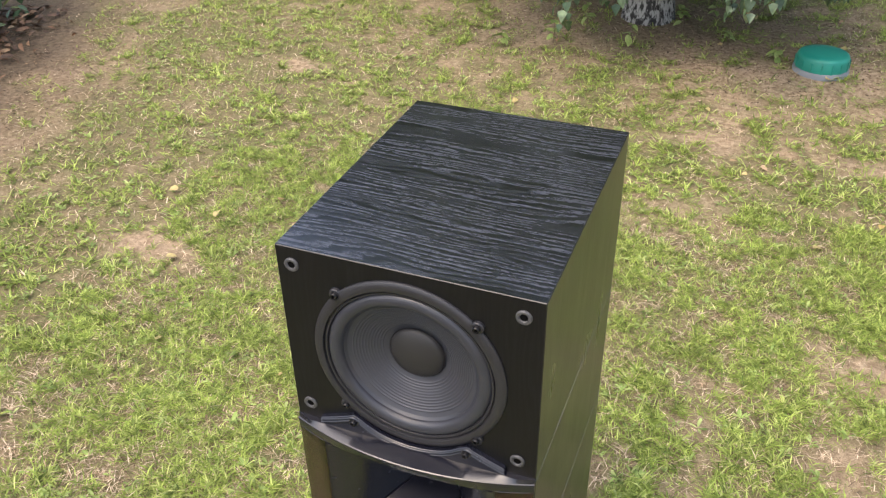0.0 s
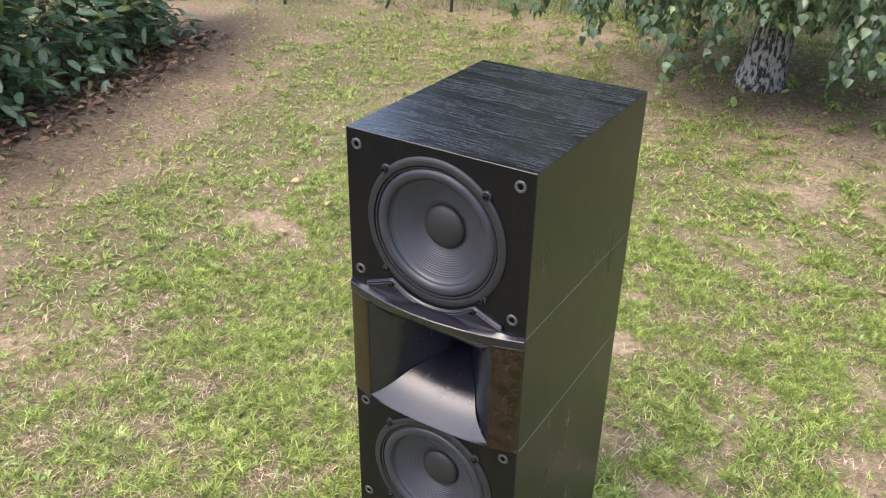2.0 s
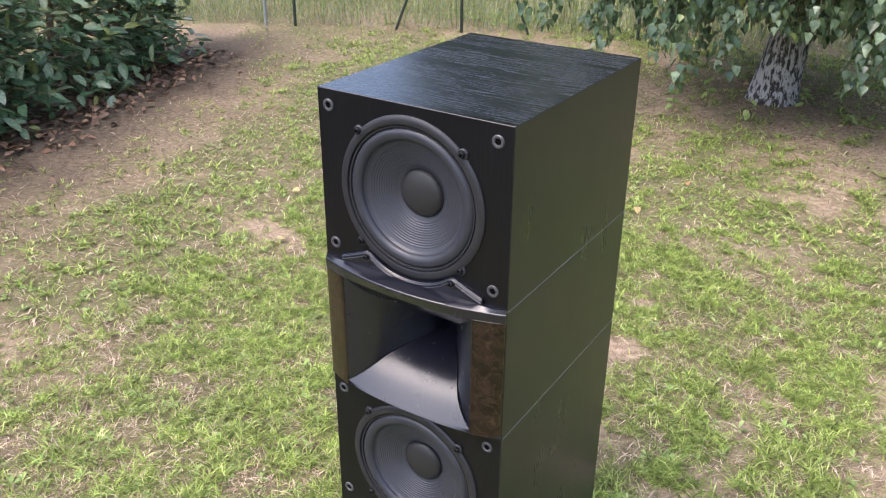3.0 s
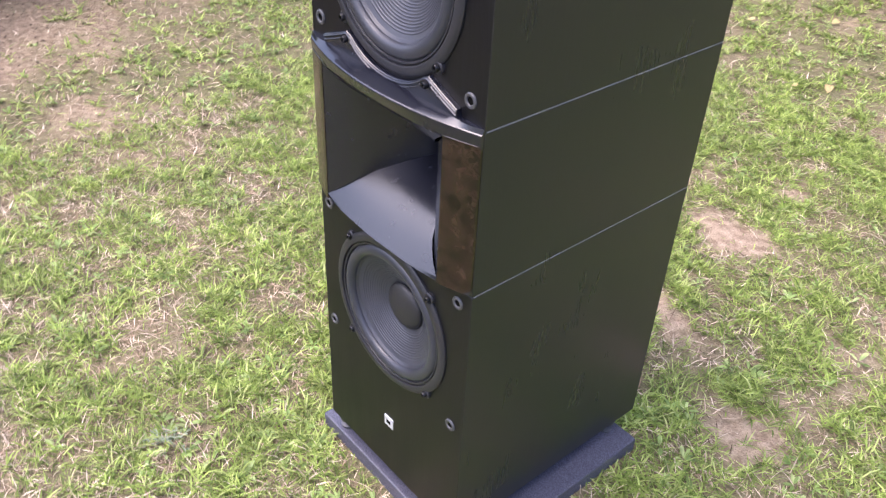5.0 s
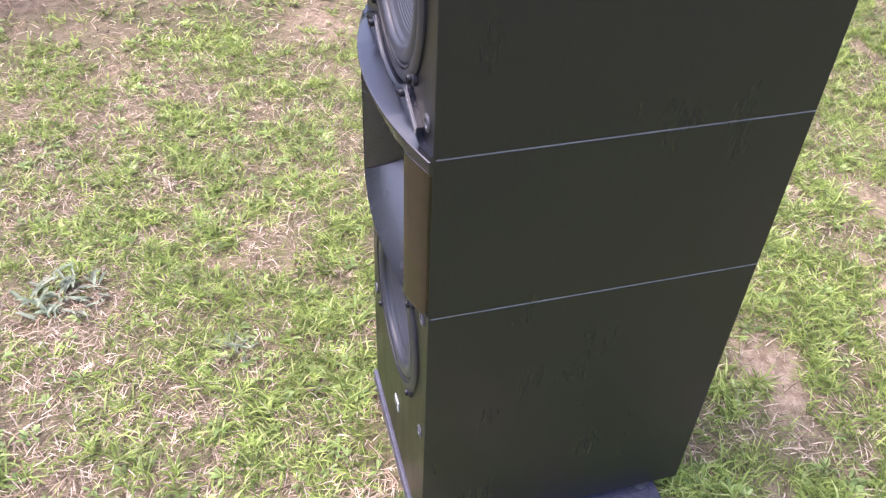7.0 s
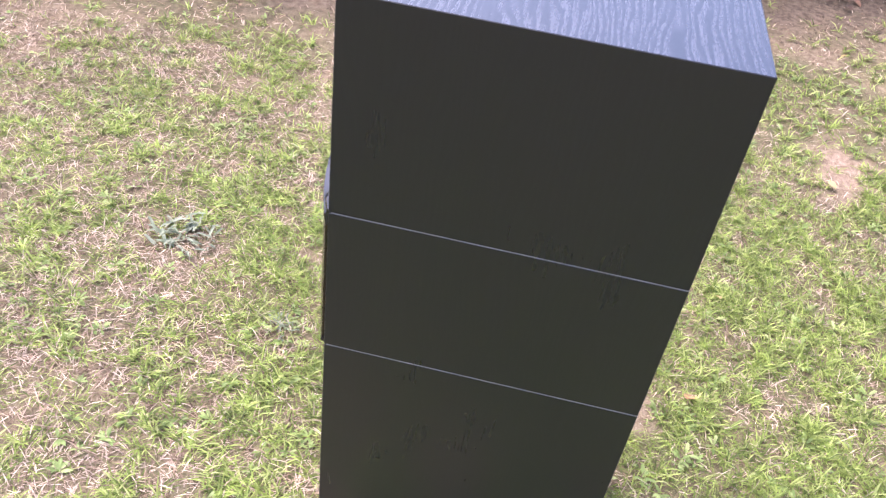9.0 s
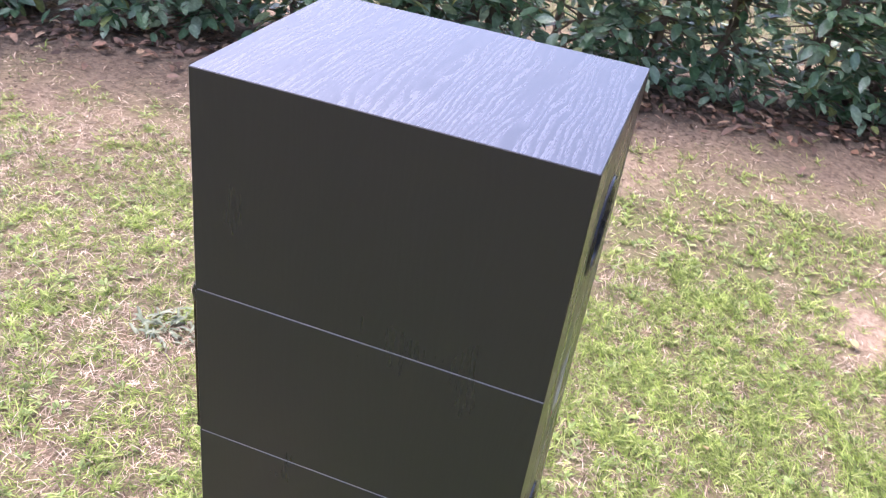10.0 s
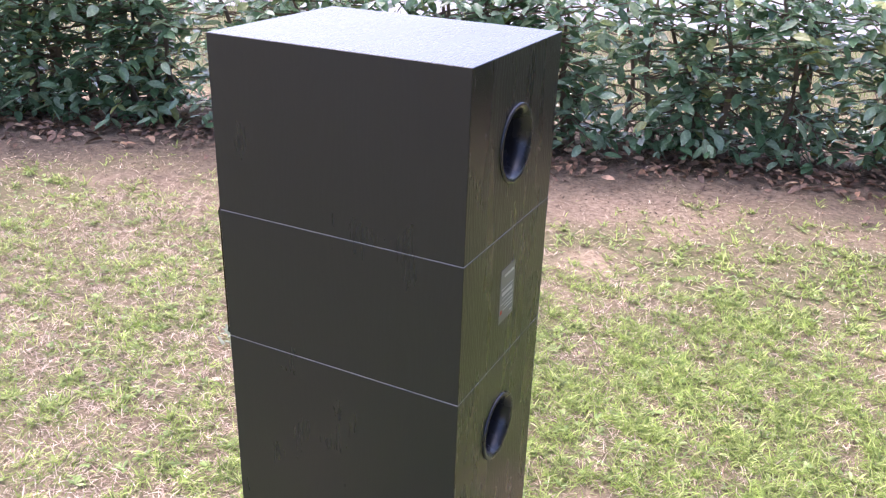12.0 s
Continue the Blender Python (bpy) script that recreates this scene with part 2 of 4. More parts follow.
def make_ground():
    m, n, l, p = shader("lawn_soil", (0.3, 0.22, 0.15), 0.9, spec=0.2)
    a = n.new("ShaderNodeAttribute")
    a.attribute_name = "cover"
    v = object_coords(n, l)
    fine, mid, slow = noise_of(n, l, v, 240, 4), noise_of(n, l, v, 38, 5, 0.65), noise_of(n, l, v, 4, 4)
    dark_soil = n.new("ShaderNodeAttribute")
    dark_soil.attribute_name = "dark_soil"
    lumps = link_ramp(n, l, mid, [(0.35, 0.0), (0.62, 1.0)])
    sandy = tint(n, l, lumps, (0.3, 0.215, 0.14), (0.57, 0.435, 0.3))
    soil = tint(n, l, dark_soil.outputs["Fac"], sandy, tint(n, l, lumps, (0.105, 0.081, 0.056), (0.235, 0.186, 0.132)))
    soil = tint(n, l, link_ramp(n, l, fine, [(0.35, 0.0), (0.7, 1.0)]), tint(n, l, 0.4, soil, (0.13, 0.085, 0.055)), soil)
    thatch = tint(n, l, link_ramp(n, l, mid, [(0.3, 0.0), (0.7, 1.0)]), (0.1, 0.068, 0.04), (0.36, 0.28, 0.175))
    green = tint(n, l, link_ramp(n, l, fine, [(0.3, 0.0), (0.7, 1.0)]), (0.07, 0.075, 0.03), (0.25, 0.25, 0.11))
    thatch = tint(n, l, link_ramp(n, l, slow, [(0.3, 0.25), (0.65, 0.9)]), thatch, green)
    l.new(tint(n, l, a.outputs["Fac"], soil, thatch), p.inputs["Base Color"])
    bump(n, l, p, calc(n, l, "ADD", mid, fine), 0.7, 0.01)
    return m


GROUND = make_ground()


# ---- building helpers ----
def finish(bm, name, material, smooth=None):
    me = bpy.data.meshes.new(name)
    bmesh.ops.recalc_face_normals(bm, faces=bm.faces)
    if smooth is not None:
        for f in bm.faces:
            f.smooth = True
        for e in bm.edges:
            if len(e.link_faces) == 2 and e.calc_face_angle(0) > radians(smooth):
                e.smooth = False
    bm.to_mesh(me)
    bm.free()
    for m in material if isinstance(material, (list, tuple)) else [material]:
        me.materials.append(m)
    return me


def part(name, bm, material, parent, label="", smooth=None):
    ob = new(name, finish(bm, name, material, smooth))
    ob.parent = parent
    return tagged(ob, label)


def block(x0, x1, y0, y1, z0, z1, bevel=0.0, segments=1):
    bm = bmesh.new()
    bmesh.ops.create_cube(bm, size=1)
    for v in bm.verts:
        v.co = Vector((x0 + (v.co.x + 0.5) * (x1 - x0), y0 + (v.co.y + 0.5) * (y1 - y0), z0 + (v.co.z + 0.5) * (z1 - z0)))
    if bevel:
        bmesh.ops.bevel(bm, geom=bm.edges[:], offset=bevel, segments=segments, affect="EDGES", profile=0.5)
    return bm


def lathe(profile, segments=64, closed=False, squash=None):
    """Turn (radius, depth) pairs about the y axis."""
    bm = bmesh.new()
    rings = []
    for r, y in profile:
        if r < 1e-6:
            rings.append([bm.verts.new((0, y, 0))])
            continue
        rings.append([bm.verts.new((r * math.cos(2 * math.pi * k / segments), y, r * math.sin(2 * math.pi * k / segments))) for k in range(segments)])
    for a, b in zip(rings, rings[1:] + ([rings[0]] if closed else [])):
        for k in range(segments):
            q = (k + 1) % segments
            if len(a) == 1:
                bm.faces.new((a[0], b[k], b[q]))
            elif len(b) == 1:
                bm.faces.new((a[k], a[q], b[0]))
            else:
                bm.faces.new((a[k], a[q], b[q], b[k]))
    return bm


def shift(bm, x, y, z):
    bmesh.ops.translate(bm, verts=bm.verts[:], vec=(x, y, z))
    return bm


def hole_in(bm, face, centre, radius, depth, segments=64):
    """Cut a round hole through one flat face that looks along y, with a wall behind it."""
    y = face.calc_center_median().y
    border = list(face.edges)
    bmesh.ops.delete(bm, geom=[face], context="FACES_ONLY")
    ring = [bm.verts.new((centre[0] + radius * math.cos(2 * math.pi * k / segments), y, centre[1] + radius * math.sin(2 * math.pi * k / segments))) for k in range(segments)]
    edges = [bm.edges.new((ring[k], ring[(k + 1) % segments])) for k in range(segments)]
    bmesh.ops.triangle_fill(bm, use_beauty=True, use_dissolve=False, edges=border + edges)
    back = [bm.verts.new((v.co.x, y + depth, v.co.z)) for v in ring]
    for k in range(segments):
        q = (k + 1) % segments
        bm.faces.new((ring[k], ring[q], back[q], back[k]))


def tube(bm, points, radii, sides=6):
    """A tapered tube along points, added to bm."""
    last = None
    for k, p in enumerate(points):
        p = Vector(p)
        d = (Vector(points[min(k + 1, len(points) - 1)]) - Vector(points[max(k - 1, 0)])).normalized()
        q = d.to_track_quat("Z", "Y")
        ring = [bm.verts.new(p + q @ Vector((radii[k] * math.cos(a), radii[k] * math.sin(a), 0))) for a in [2 * math.pi * s / sides for s in range(sides)]]
        if last:
            for s in range(sides):
                bm.faces.new((last[s], last[(s + 1) % sides], ring[(s + 1) % sides], ring[s]))
        else:
            bm.faces.new(ring[::-1])
        last = ring
    bm.faces.new(last)


def mesh_of(name, verts, faces4, faces3, material, smooth=True):
    """A mesh from number arrays: quads and triangles by index."""
    me = bpy.data.meshes.new(name)
    n4, n3 = len(faces4), len(faces3)
    me.vertices.add(len(verts))
    me.vertices.foreach_set("co", np.asarray(verts, np.float32).ravel())
    loops = np.concatenate([np.asarray(faces4, np.int32).ravel(), np.asarray(faces3, np.int32).ravel()])
    me.loops.add(len(loops))
    me.loops.foreach_set("vertex_index", loops)
    me.polygons.add(n4 + n3)
    starts = np.concatenate([np.arange(n4) * 4, n4 * 4 + np.arange(n3) * 3]).astype(np.int32)
    me.polygons.foreach_set("loop_start", starts)
    me.polygons.foreach_set("use_smooth", np.full(n4 + n3, smooth))
    me.update(calc_edges=True)
    me.materials.append(material)
    return me


# ---- the lie of the lawn ----
rng = np.random.default_rng(7)
LATTICE = rng.random((256, 256))


def value_noise(x, y):
    xi, yi = np.floor(x).astype(int), np.floor(y).astype(int)
    fx, fy = x - xi, y - yi
    fx, fy = fx * fx * (3 - 2 * fx), fy * fy * (3 - 2 * fy)
    g = lambda a, b: LATTICE[a % 256, b % 256]
    return (g(xi, yi) * (1 - fx) + g(xi + 1, yi) * fx) * (1 - fy) + (g(xi, yi + 1) * (1 - fx) + g(xi + 1, yi + 1) * fx) * fy


def rough_noise(x, y, scale):
    return 0.55 * value_noise(x * scale, y * scale) + 0.3 * value_noise(x * scale * 2.1 + 9, y * scale * 2.1 + 5) + 0.15 * value_noise(x * scale * 4.3 + 3, y * scale * 4.3 + 7)


HEDGE_LINE = [(-0.3, -5.6), (-1.63, -3.02), (-1.91, -2.54), (-2.63, -0.34), (-2.94, 0.39), (-3.08, 1.04), (-3.27, 1.8), (-3.48, 2.5), (-3.7, 2.95)]


def hedge_distance(x, y):
    """Metres from the foot of the hedge; behind it counts as minus."""
    best = np.full(np.shape(x), 1e9)
    side = np.zeros(np.shape(x))
    for (ax, ay), (bx, by) in zip(HEDGE_LINE, HEDGE_LINE[1:]):
        dx, dy = bx - ax, by - ay
        s = np.clip(((x - ax) * dx + (y - ay) * dy) / (dx * dx + dy * dy), 0, 1)
        d = np.hypot(x - ax - s * dx, y - ay - s * dy)
        c = (x - ax) * dy - (y - ay) * dx
        side = np.where(d < best, np.sign(c), side)
        best = np.minimum(best, d)
    return best * side


BARE = [(-1.48, 1.18, 0.17, 0.085, 1.0), (0.32, 0.66, 0.07, 0.16, 0.5), (0.36, 0.95, 0.1, 0.16, 0.6), (0.12, 1.95, 0.22, 0.12, 0.6), (0.2, 2.62, 0.4, 0.2, 0.35),
        (0.75, 1.1, 0.2, 0.25, 0.3), (0.62, 3.2, 0.6, 0.45, 0.6), (-0.3, 3.85, 1.4, 0.85, 0.85), (-2.6, 4.5, 1.6, 0.3, 0.7), (0.45, 0.15, 0.12, 0.1, 0.4),
        (-0.75, -0.2, 0.16, 0.1, 0.35), (-1.2, -0.5, 0.3, 0.12, 0.35), (0.0, -0.45, 0.15, 0.1, 0.3), (-0.35, 1.35, 0.1, 0.08, 0.5),
        (-0.13, 1.12, 0.15, 0.07, 1.0), (-0.1, 1.42, 0.09, 0.06, 1.0), (0.02, 0.757, 0.11, 0.06, 1.0), (0.29, 0.6, 0.08, 0.08, 0.85), (-0.44, 1.25, 0.09, 0.05, 0.9), (0.72, 1.31, 0.16, 0.08, 0.7),
        (0.7, 0.91, 0.11, 0.09, 0.6), (0.75, 2.56, 0.2, 0.08, 0.8), (0.15, 2.58, 0.2, 0.08, 0.8), (-1.77, 2.73, 0.14, 0.06, 0.9), (-1.55, 0.15, 0.22, 0.1, 0.7), (-0.32, 0.55, 0.09, 0.06, 0.8)]


def cover(x, y):
    """How much of the soil the turf hides, 0 to 1."""
    n = rough_noise(x, y, 3.0)
    n2 = rough_noise(x + 40, y + 11, 9.0)
    n3 = rough_noise(x + 4, y + 51, 24.0)
    c = np.clip(0.35 + 1.15 * (0.5 * n + 0.5 * n2), 0, 1)
    d = hedge_distance(x, y)
    lawn_side = np.clip((d - 0.34 + 0.6 * (n - 0.5) + 0.5 * (n2 - 0.5)) / 0.6, 0.02, 1) ** 1.2
    c = c * np.where(d > -0.6, lawn_side, np.clip((-d - 0.6) / 0.5, 0.05, 1))
    for bx, by, rx, ry, k in BARE:
        e = np.hypot((x - bx) / rx, (y - by) / ry) + 1.5 * (n2 - 0.5) + 1.3 * (n3 - 0.5)
        c = c * (1 - k * np.clip(1.55 - 1.15 * e, 0, 0.97))
    return np.clip(c, 0, 1)


def dark_soil(x, y):
    """Where the soil turns darker: an uneven strip along the hedge and a ring round the birch."""
    n = rough_noise(x + 13, y + 29, 2.6)
    d = np.abs(hedge_distance(x, y) - 0.1)
    strip = np.clip(1.3 - d / 0.75 + 1.3 * (n - 0.5), 0, 1)
    ring = 0.7 * np.clip(1.1 - np.hypot((x + 0.3) / 1.1, (y - 3.95) / 0.7) + 1.3 * (n - 0.5), 0, 1)
    return np.maximum(strip, ring)


def relief(x, y):
    return 0.02 * (rough_noise(x, y, 1.3) - 0.5) + 0.008 * (rough_noise(x + 5, y, 8.0) - 0.5)


def ground_sheet():
    far = np.array([6, 8, 12, 20, 40, 90, 250, 900, 2500.0])
    xs = np.concatenate([-far[::-1] - 0.0, np.arange(-5.5, 3.0, 0.045), far[0:]])
    ys = np.concatenate([-far[::-1] - 0.0, np.arange(-5.5, 5.9, 0.045), far[0:]])
    X, Y = np.meshgrid(xs, ys)
    flat = np.clip(1 - np.hypot(X / 0.4, (Y - 0.2) / 0.45), 0, 1)
    Z = np.where((np.abs(X) < 5.6) & (np.abs(Y) < 5.95), relief(X, Y), 0) * np.where(flat > 0, 0.2, 1)
    w, h = len(xs), len(ys)
    idx = np.arange(w * h).reshape(h, w)
    quads = np.stack([idx[:-1, :-1], idx[:-1, 1:], idx[1:, 1:], idx[1:, :-1]], -1).reshape(-1, 4)
    me = mesh_of("ground", np.stack([X, Y, Z], -1).reshape(-1, 3), quads, np.zeros((0, 3), int), GROUND)
    at = me.attributes.new("cover", "FLOAT", "POINT")
    at.data.foreach_set("value", cover(X, Y).ravel().astype(np.float32))
    me.attributes.new("dark_soil", "FLOAT", "POINT").data.foreach_set("value", dark_soil(X, Y).ravel().astype(np.float32))
    return tagged(new("ground", me), "patchy lawn soil with dry thatch and bare earth", "ground", kind="structure")


ground_sheet()

# ---- the loudspeaker ----
HALF, DEEP = 0.165, 0.428
BOTTOM, SEAM_LOW, SEAM_HIGH, TOP = 0.06, 0.535, 0.762, 1.038


def front_face(bm, sign):
    return max((f for f in bm.faces if f.normal.y * sign > 0.99), key=lambda f: f.calc_area())


def cabinet(parent, name, z0, z1, woofer_z=None, port_z=None, top_grain=False):
    bm = block(-HALF, HALF, 0, DEEP, z0 + 0.0004, z1 - 0.0004, 0.0009)
    bm.normal_update()
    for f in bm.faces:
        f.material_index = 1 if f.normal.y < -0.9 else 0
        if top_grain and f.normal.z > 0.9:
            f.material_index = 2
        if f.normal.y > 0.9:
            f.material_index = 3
    if woofer_z:
        hole_in(bm, front_face(bm, -1), (0, woofer_z), 0.116, 0.05)
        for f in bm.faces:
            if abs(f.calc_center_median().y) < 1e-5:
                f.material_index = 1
    if port_z:
        bm.normal_update()
        hole_in(bm, front_face(bm, 1), (0, port_z), 0.055, -0.02)
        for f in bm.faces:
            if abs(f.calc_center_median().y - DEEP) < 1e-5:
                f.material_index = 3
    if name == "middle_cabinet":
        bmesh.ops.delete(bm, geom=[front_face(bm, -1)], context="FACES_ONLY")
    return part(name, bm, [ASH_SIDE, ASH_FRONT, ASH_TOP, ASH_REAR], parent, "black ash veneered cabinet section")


def screw(parent, x, y, z, r=0.0048):
    head = lathe([(0.0, -0.0006), (r * 0.42, -0.0006), (r * 0.46, -0.0042), (r * 0.8, -0.0046), (r, -0.003), (r, 0.001)], 18)
    return part("screw", shift(head, x, y, z), SCREW_STEEL, parent, "black hex socket screw", 35)


def woofer(parent, z):
    """Frame, rubber roll, ribbed cone, dust cap and four screws."""
    bm = lathe([(0.106, 0.012), (0.1065, -0.001), (0.1075, -0.003), (0.1095, -0.0034), (0.1102, -0.0005), (0.1116, -0.0005), (0.1122, -0.0048), (0.1135, -0.0054), (0.119, -0.0050), (0.1225, -0.0042), (0.1248, -0.0022), (0.125, 0.001), (0.118, 0.003)], 96)
    frame_ob = part("woofer", shift(bm, 0, 0, z), FRAME_BLACK, parent, "black round woofer with cast frame", 40)
    for sx in (-1, 1):
        for sz in (-1, 1):
            ear = lathe([(0.0, -0.0046), (0.0068, -0.0046), (0.0082, -0.0034), (0.0084, 0.001)], 24)
            part("screw_lug", shift(ear, sx * 0.0882, 0, z + sz * 0.0878), FRAME_BLACK, frame_ob, smooth=40)
            screw(frame_ob, sx * 0.0882, -0.0046, z + sz * 0.0878)
    roll = [(0.1075, 0.002)]
    roll += [(0.0975 + 0.0095 * math.cos(a), 0.0035 - 0.0085 * math.sin(a)) for a in [math.pi * k / 12 for k in range(13)]]
    roll += [(0.0862, 0.0055), (0.085, 0.0068)]
    part("surround", shift(lathe(roll, 96), 0, 0, z), RUBBER, frame_ob, "smooth black rubber surround")
    cone = []
    for k in range(91):
        s = k / 90
        r = 0.0856 - s * 0.0506
        y = 0.0065 + 0.0245 * s ** 0.93
        rib = 0.0
        if 0.12 < s < 0.84:
            rib = 0.0009 * max(0.0, math.sin((s - 0.12) / 0.72 * 11 * 2 * math.pi)) ** 2
        cone.append((r, y - rib))
    cb = part("cone", shift(lathe(cone, 96), 0, 0, z), CONE, frame_ob, "dark grey ribbed paper cone")
    for f in cb.data.polygons:
        f.use_smooth = True
    cap = [(0.0375, 0.028)] + [(0.0365 * math.cos(a), 0.0285 - 0.012 * math.sin(a)) for a in [math.pi / 2 * k / 10 for k in range(11)]]
    cap[-1] = (0.0, cap[-1][1])
    part("dust_cap", shift(lathe(cap, 64), 0, 0, z), DUST_CAP, frame_ob, "domed black dust cap", 50)
    return frame_ob


def grille_cup(parent, x, z):
    ring = lathe([(0.0046, 0.006), (0.0048, -0.001), (0.0056, -0.0022), (0.0082, -0.0024), (0.0093, -0.0014), (0.0096, 0.001)], 32)
    cup = part("grille_socket", shift(ring, x, 0, z), CUP_METAL, parent, "grey ringed grille socket", 40)
    # A flat black disc; the shade of the socket's depth is its colour.
    part("dark_hole_disc", shift(lathe([(0.0, -0.0005), (0.0052, -0.0005)], 24), x, 0, z), HOLE_BLACK, cup)
    return cup


def mouth_arc(x):
    """How far the bowed front of the middle section stands out, at x."""
    return -0.036 + 0.032 * (x / HALF) ** 2


MOUTH, HORN_MID = 0.118, 0.6465


def horn(parent):
    """A flared mouth between two bowed lips, with a flange that follows the woofer above."""
    steps = 18
    bm = bmesh.new()

    # depth, half width, half height from the mouth to the throat
    flare = ((-0.018, 0.118, 0.098), (-0.006, 0.0975, 0.083), (0.009, 0.0805, 0.067), (0.03, 0.067, 0.0525), (0.065, 0.043, 0.038), (0.095, 0.022, 0.028), (0.13, 0.012, 0.024))

    def section(s):
        y = -0.018 + 0.148 * s
        ys = [f[0] for f in flare]
        return float(np.interp(y, ys, [f[1] for f in flare])), float(np.interp(y, ys, [f[2] for f in flare])), y

    def wall(top):
        rows = []
        for k in range(steps + 1):
            s = k / steps
            w, h, y = section(s)
            row = []
            for q in range(25):
                u = -1 + 2 * q / 24
                x = u * w
                bow = mouth_arc(x) + 0.018
                row.append(bm.verts.new((x, y + (0.007 if top > 0 else 0.0) * (1 - s) ** 2 * (1 - u * u) + bow * (1 - s) ** 2 * (0.95 if top > 0 else 0.55), HORN_MID + top * h + top * 0.006 * (1 - u * u) * (1 - s) ** 3)))
            rows.append(row)
        for a, b in zip(rows, rows[1:]):
            for q in range(24):
                bm.faces.new((a[q], a[q + 1], b[q + 1], b[q]))

    def cheek(side):
        rows = []
        for k in range(steps + 1):
            w, h, y = section(k / steps)
            rows.append([bm.verts.new((side * w, y, HORN_MID - h + 2 * h * q / 8)) for q in range(9)])
        for a, b in zip(rows, rows[1:]):
            for q in range(8):
                bm.faces.new((a[q], a[q + 1], b[q + 1], b[q]))

    wall(1), wall(-1), cheek(1), cheek(-1)
    w, h, y = section(1.0)
    bm.faces.new([bm.verts.new(c) for c in ((-w, y, HORN_MID - h), (w, y, HORN_MID - h), (w, y, HORN_MID + h), (-w, y, HORN_MID + h))])
    body = part("horn", bm, HORN_BLACK, parent, "satin black flared treble horn", 35)
    for f in body.data.polygons:
        f.use_smooth = True

    def lip(name, z_in, z_out, z_back, lift):
        """A bowed bar across the whole front."""
        b = bmesh.new()
        n = 48
        rows = []
        for k in range(n + 1):
            x = (HALF - 0.0005) * (2 * k / n - 1)
            y = mouth_arc(x) if lift > 0 else -0.0235 + 0.0097 * ((x / HALF) ** 2 + (x / HALF) ** 4)
            bulge = lift * (1 - (x / HALF) ** 2)
            under = 0.006 * max(0.0, 1 - (x / MOUTH) ** 2)
            tall = z_out - z_in
            loop = [(x, 0.004, z_in), (x, y + 0.001 + under, z_in + bulge), (x, y + 0.0002 + under * 0.4, z_in + bulge + tall * 0.45), (x, y - 0.0006, z_in + bulge + tall * 0.86), (x, y - 0.0002, z_in + bulge + tall * 0.95), (x, y + 0.0012, z_out + bulge), (x, max(-0.0085, y + 0.003), z_back), (x, 0.004, z_back)]
            rows.append([b.verts.new(c) for c in loop])
        for a, c in zip(rows, rows[1:]):
            for q in range(len(a)):
                r = (q + 1) % len(a)
                b.faces.new((a[q], c[q], c[r], a[r]))
        b.faces.new(rows[0]), b.faces.new(rows[-1][::-1])
        return part(name, b, HORN_BLACK, body, smooth=22)

    lip("upper_lip", 0.7422, 0.7605, 0.7665, 0.003)
    lip("lower_lip", 0.5475, 0.5405, 0.5395, -0.003)
    # flange on the baffle above, hollowed round the woofer, with a raised double bead
    half = [(0.151, 0.7645), (0.128, 0.7665), (0.1265, 0.7765), (0.105, 0.7845), (0.086, 0.7925), (0.078, 0.7965), (0.069, 0.7925), (0.058, 0.7845), (0.044, 0.7775), (0.03, 0.773), (0.015, 0.7703), (0.0, 0.7695)]
    line = [(-x, z) for x, z in half] + half[::-1][1:]
    fb = bmesh.new()
    low = [fb.verts.new((x, -0.0078, 0.7600)) for x, z in line]
    up = [fb.verts.new((x, -0.0078, z - 0.0008)) for x, z in line]
    edge = [fb.verts.new((x, -0.0068, z)) for x, z in line]
    back = [fb.verts.new((x, -0.0002, z)) for x, z in line]
    for a, c in ((low, up), (up, edge), (edge, back)):
        for q in range(len(line) - 1):
            fb.faces.new((a[q], a[q + 1], c[q + 1], c[q]))
    part("flange", fb, HORN_BLACK, body, smooth=30)
    for drop in (0.0028, 0.0072):
        for side in (-1, 1):
            bb = bmesh.new()
            pts = [(side * x, -0.0082, z - drop) for x, z in half[2:]]
            tube(bb, pts, [0.0014] * len(pts), 6)
            part("bead", bb, HORN_BLACK, body, smooth=60)
    for side in (-1, 1):
        boss = lathe([(0.0, -0.0095), (0.0062, -0.0095), (0.0074, -0.0085), (0.0076, 0.0)], 24)
        part("screw_boss", shift(boss, side * 0.0768, -0.0005, 0.787), HORN_BLACK, body, smooth=40)
        screw(body, side * 0.0768, -0.0102, 0.787, 0.0044)
    return body


def burl_panel(parent, side):
    bm = bmesh.new()
    z0, z1 = 0.5395, 0.7462
    rows = []
    n = 8
    for k in range(n + 1):
        x = MOUTH + 0.0006 + (HALF - 0.0018 - MOUTH) * k / n
        y = mouth_arc(x) + (0.0008 if k in (0, n) else 0.0)
        rows.append([bm.verts.new((side * x, yy, zz)) for yy, zz in ((y + 0.0007, z0), (y, z0 + 0.0008), (y, z1 - 0.0008), (y + 0.0007, z1), (0.004, z1), (0.004, z0))])
    for a, b in zip(rows, rows[1:]):
        for q in range(6):
            bm.faces.new((a[q], b[q], b[(q + 1) % 6], a[(q + 1) % 6]))
    bm.faces.new(rows[0]), bm.faces.new(rows[-1])
    part("burl_panel", bm, BURL, parent, "glossy dark walnut burl cheek panel", 30)


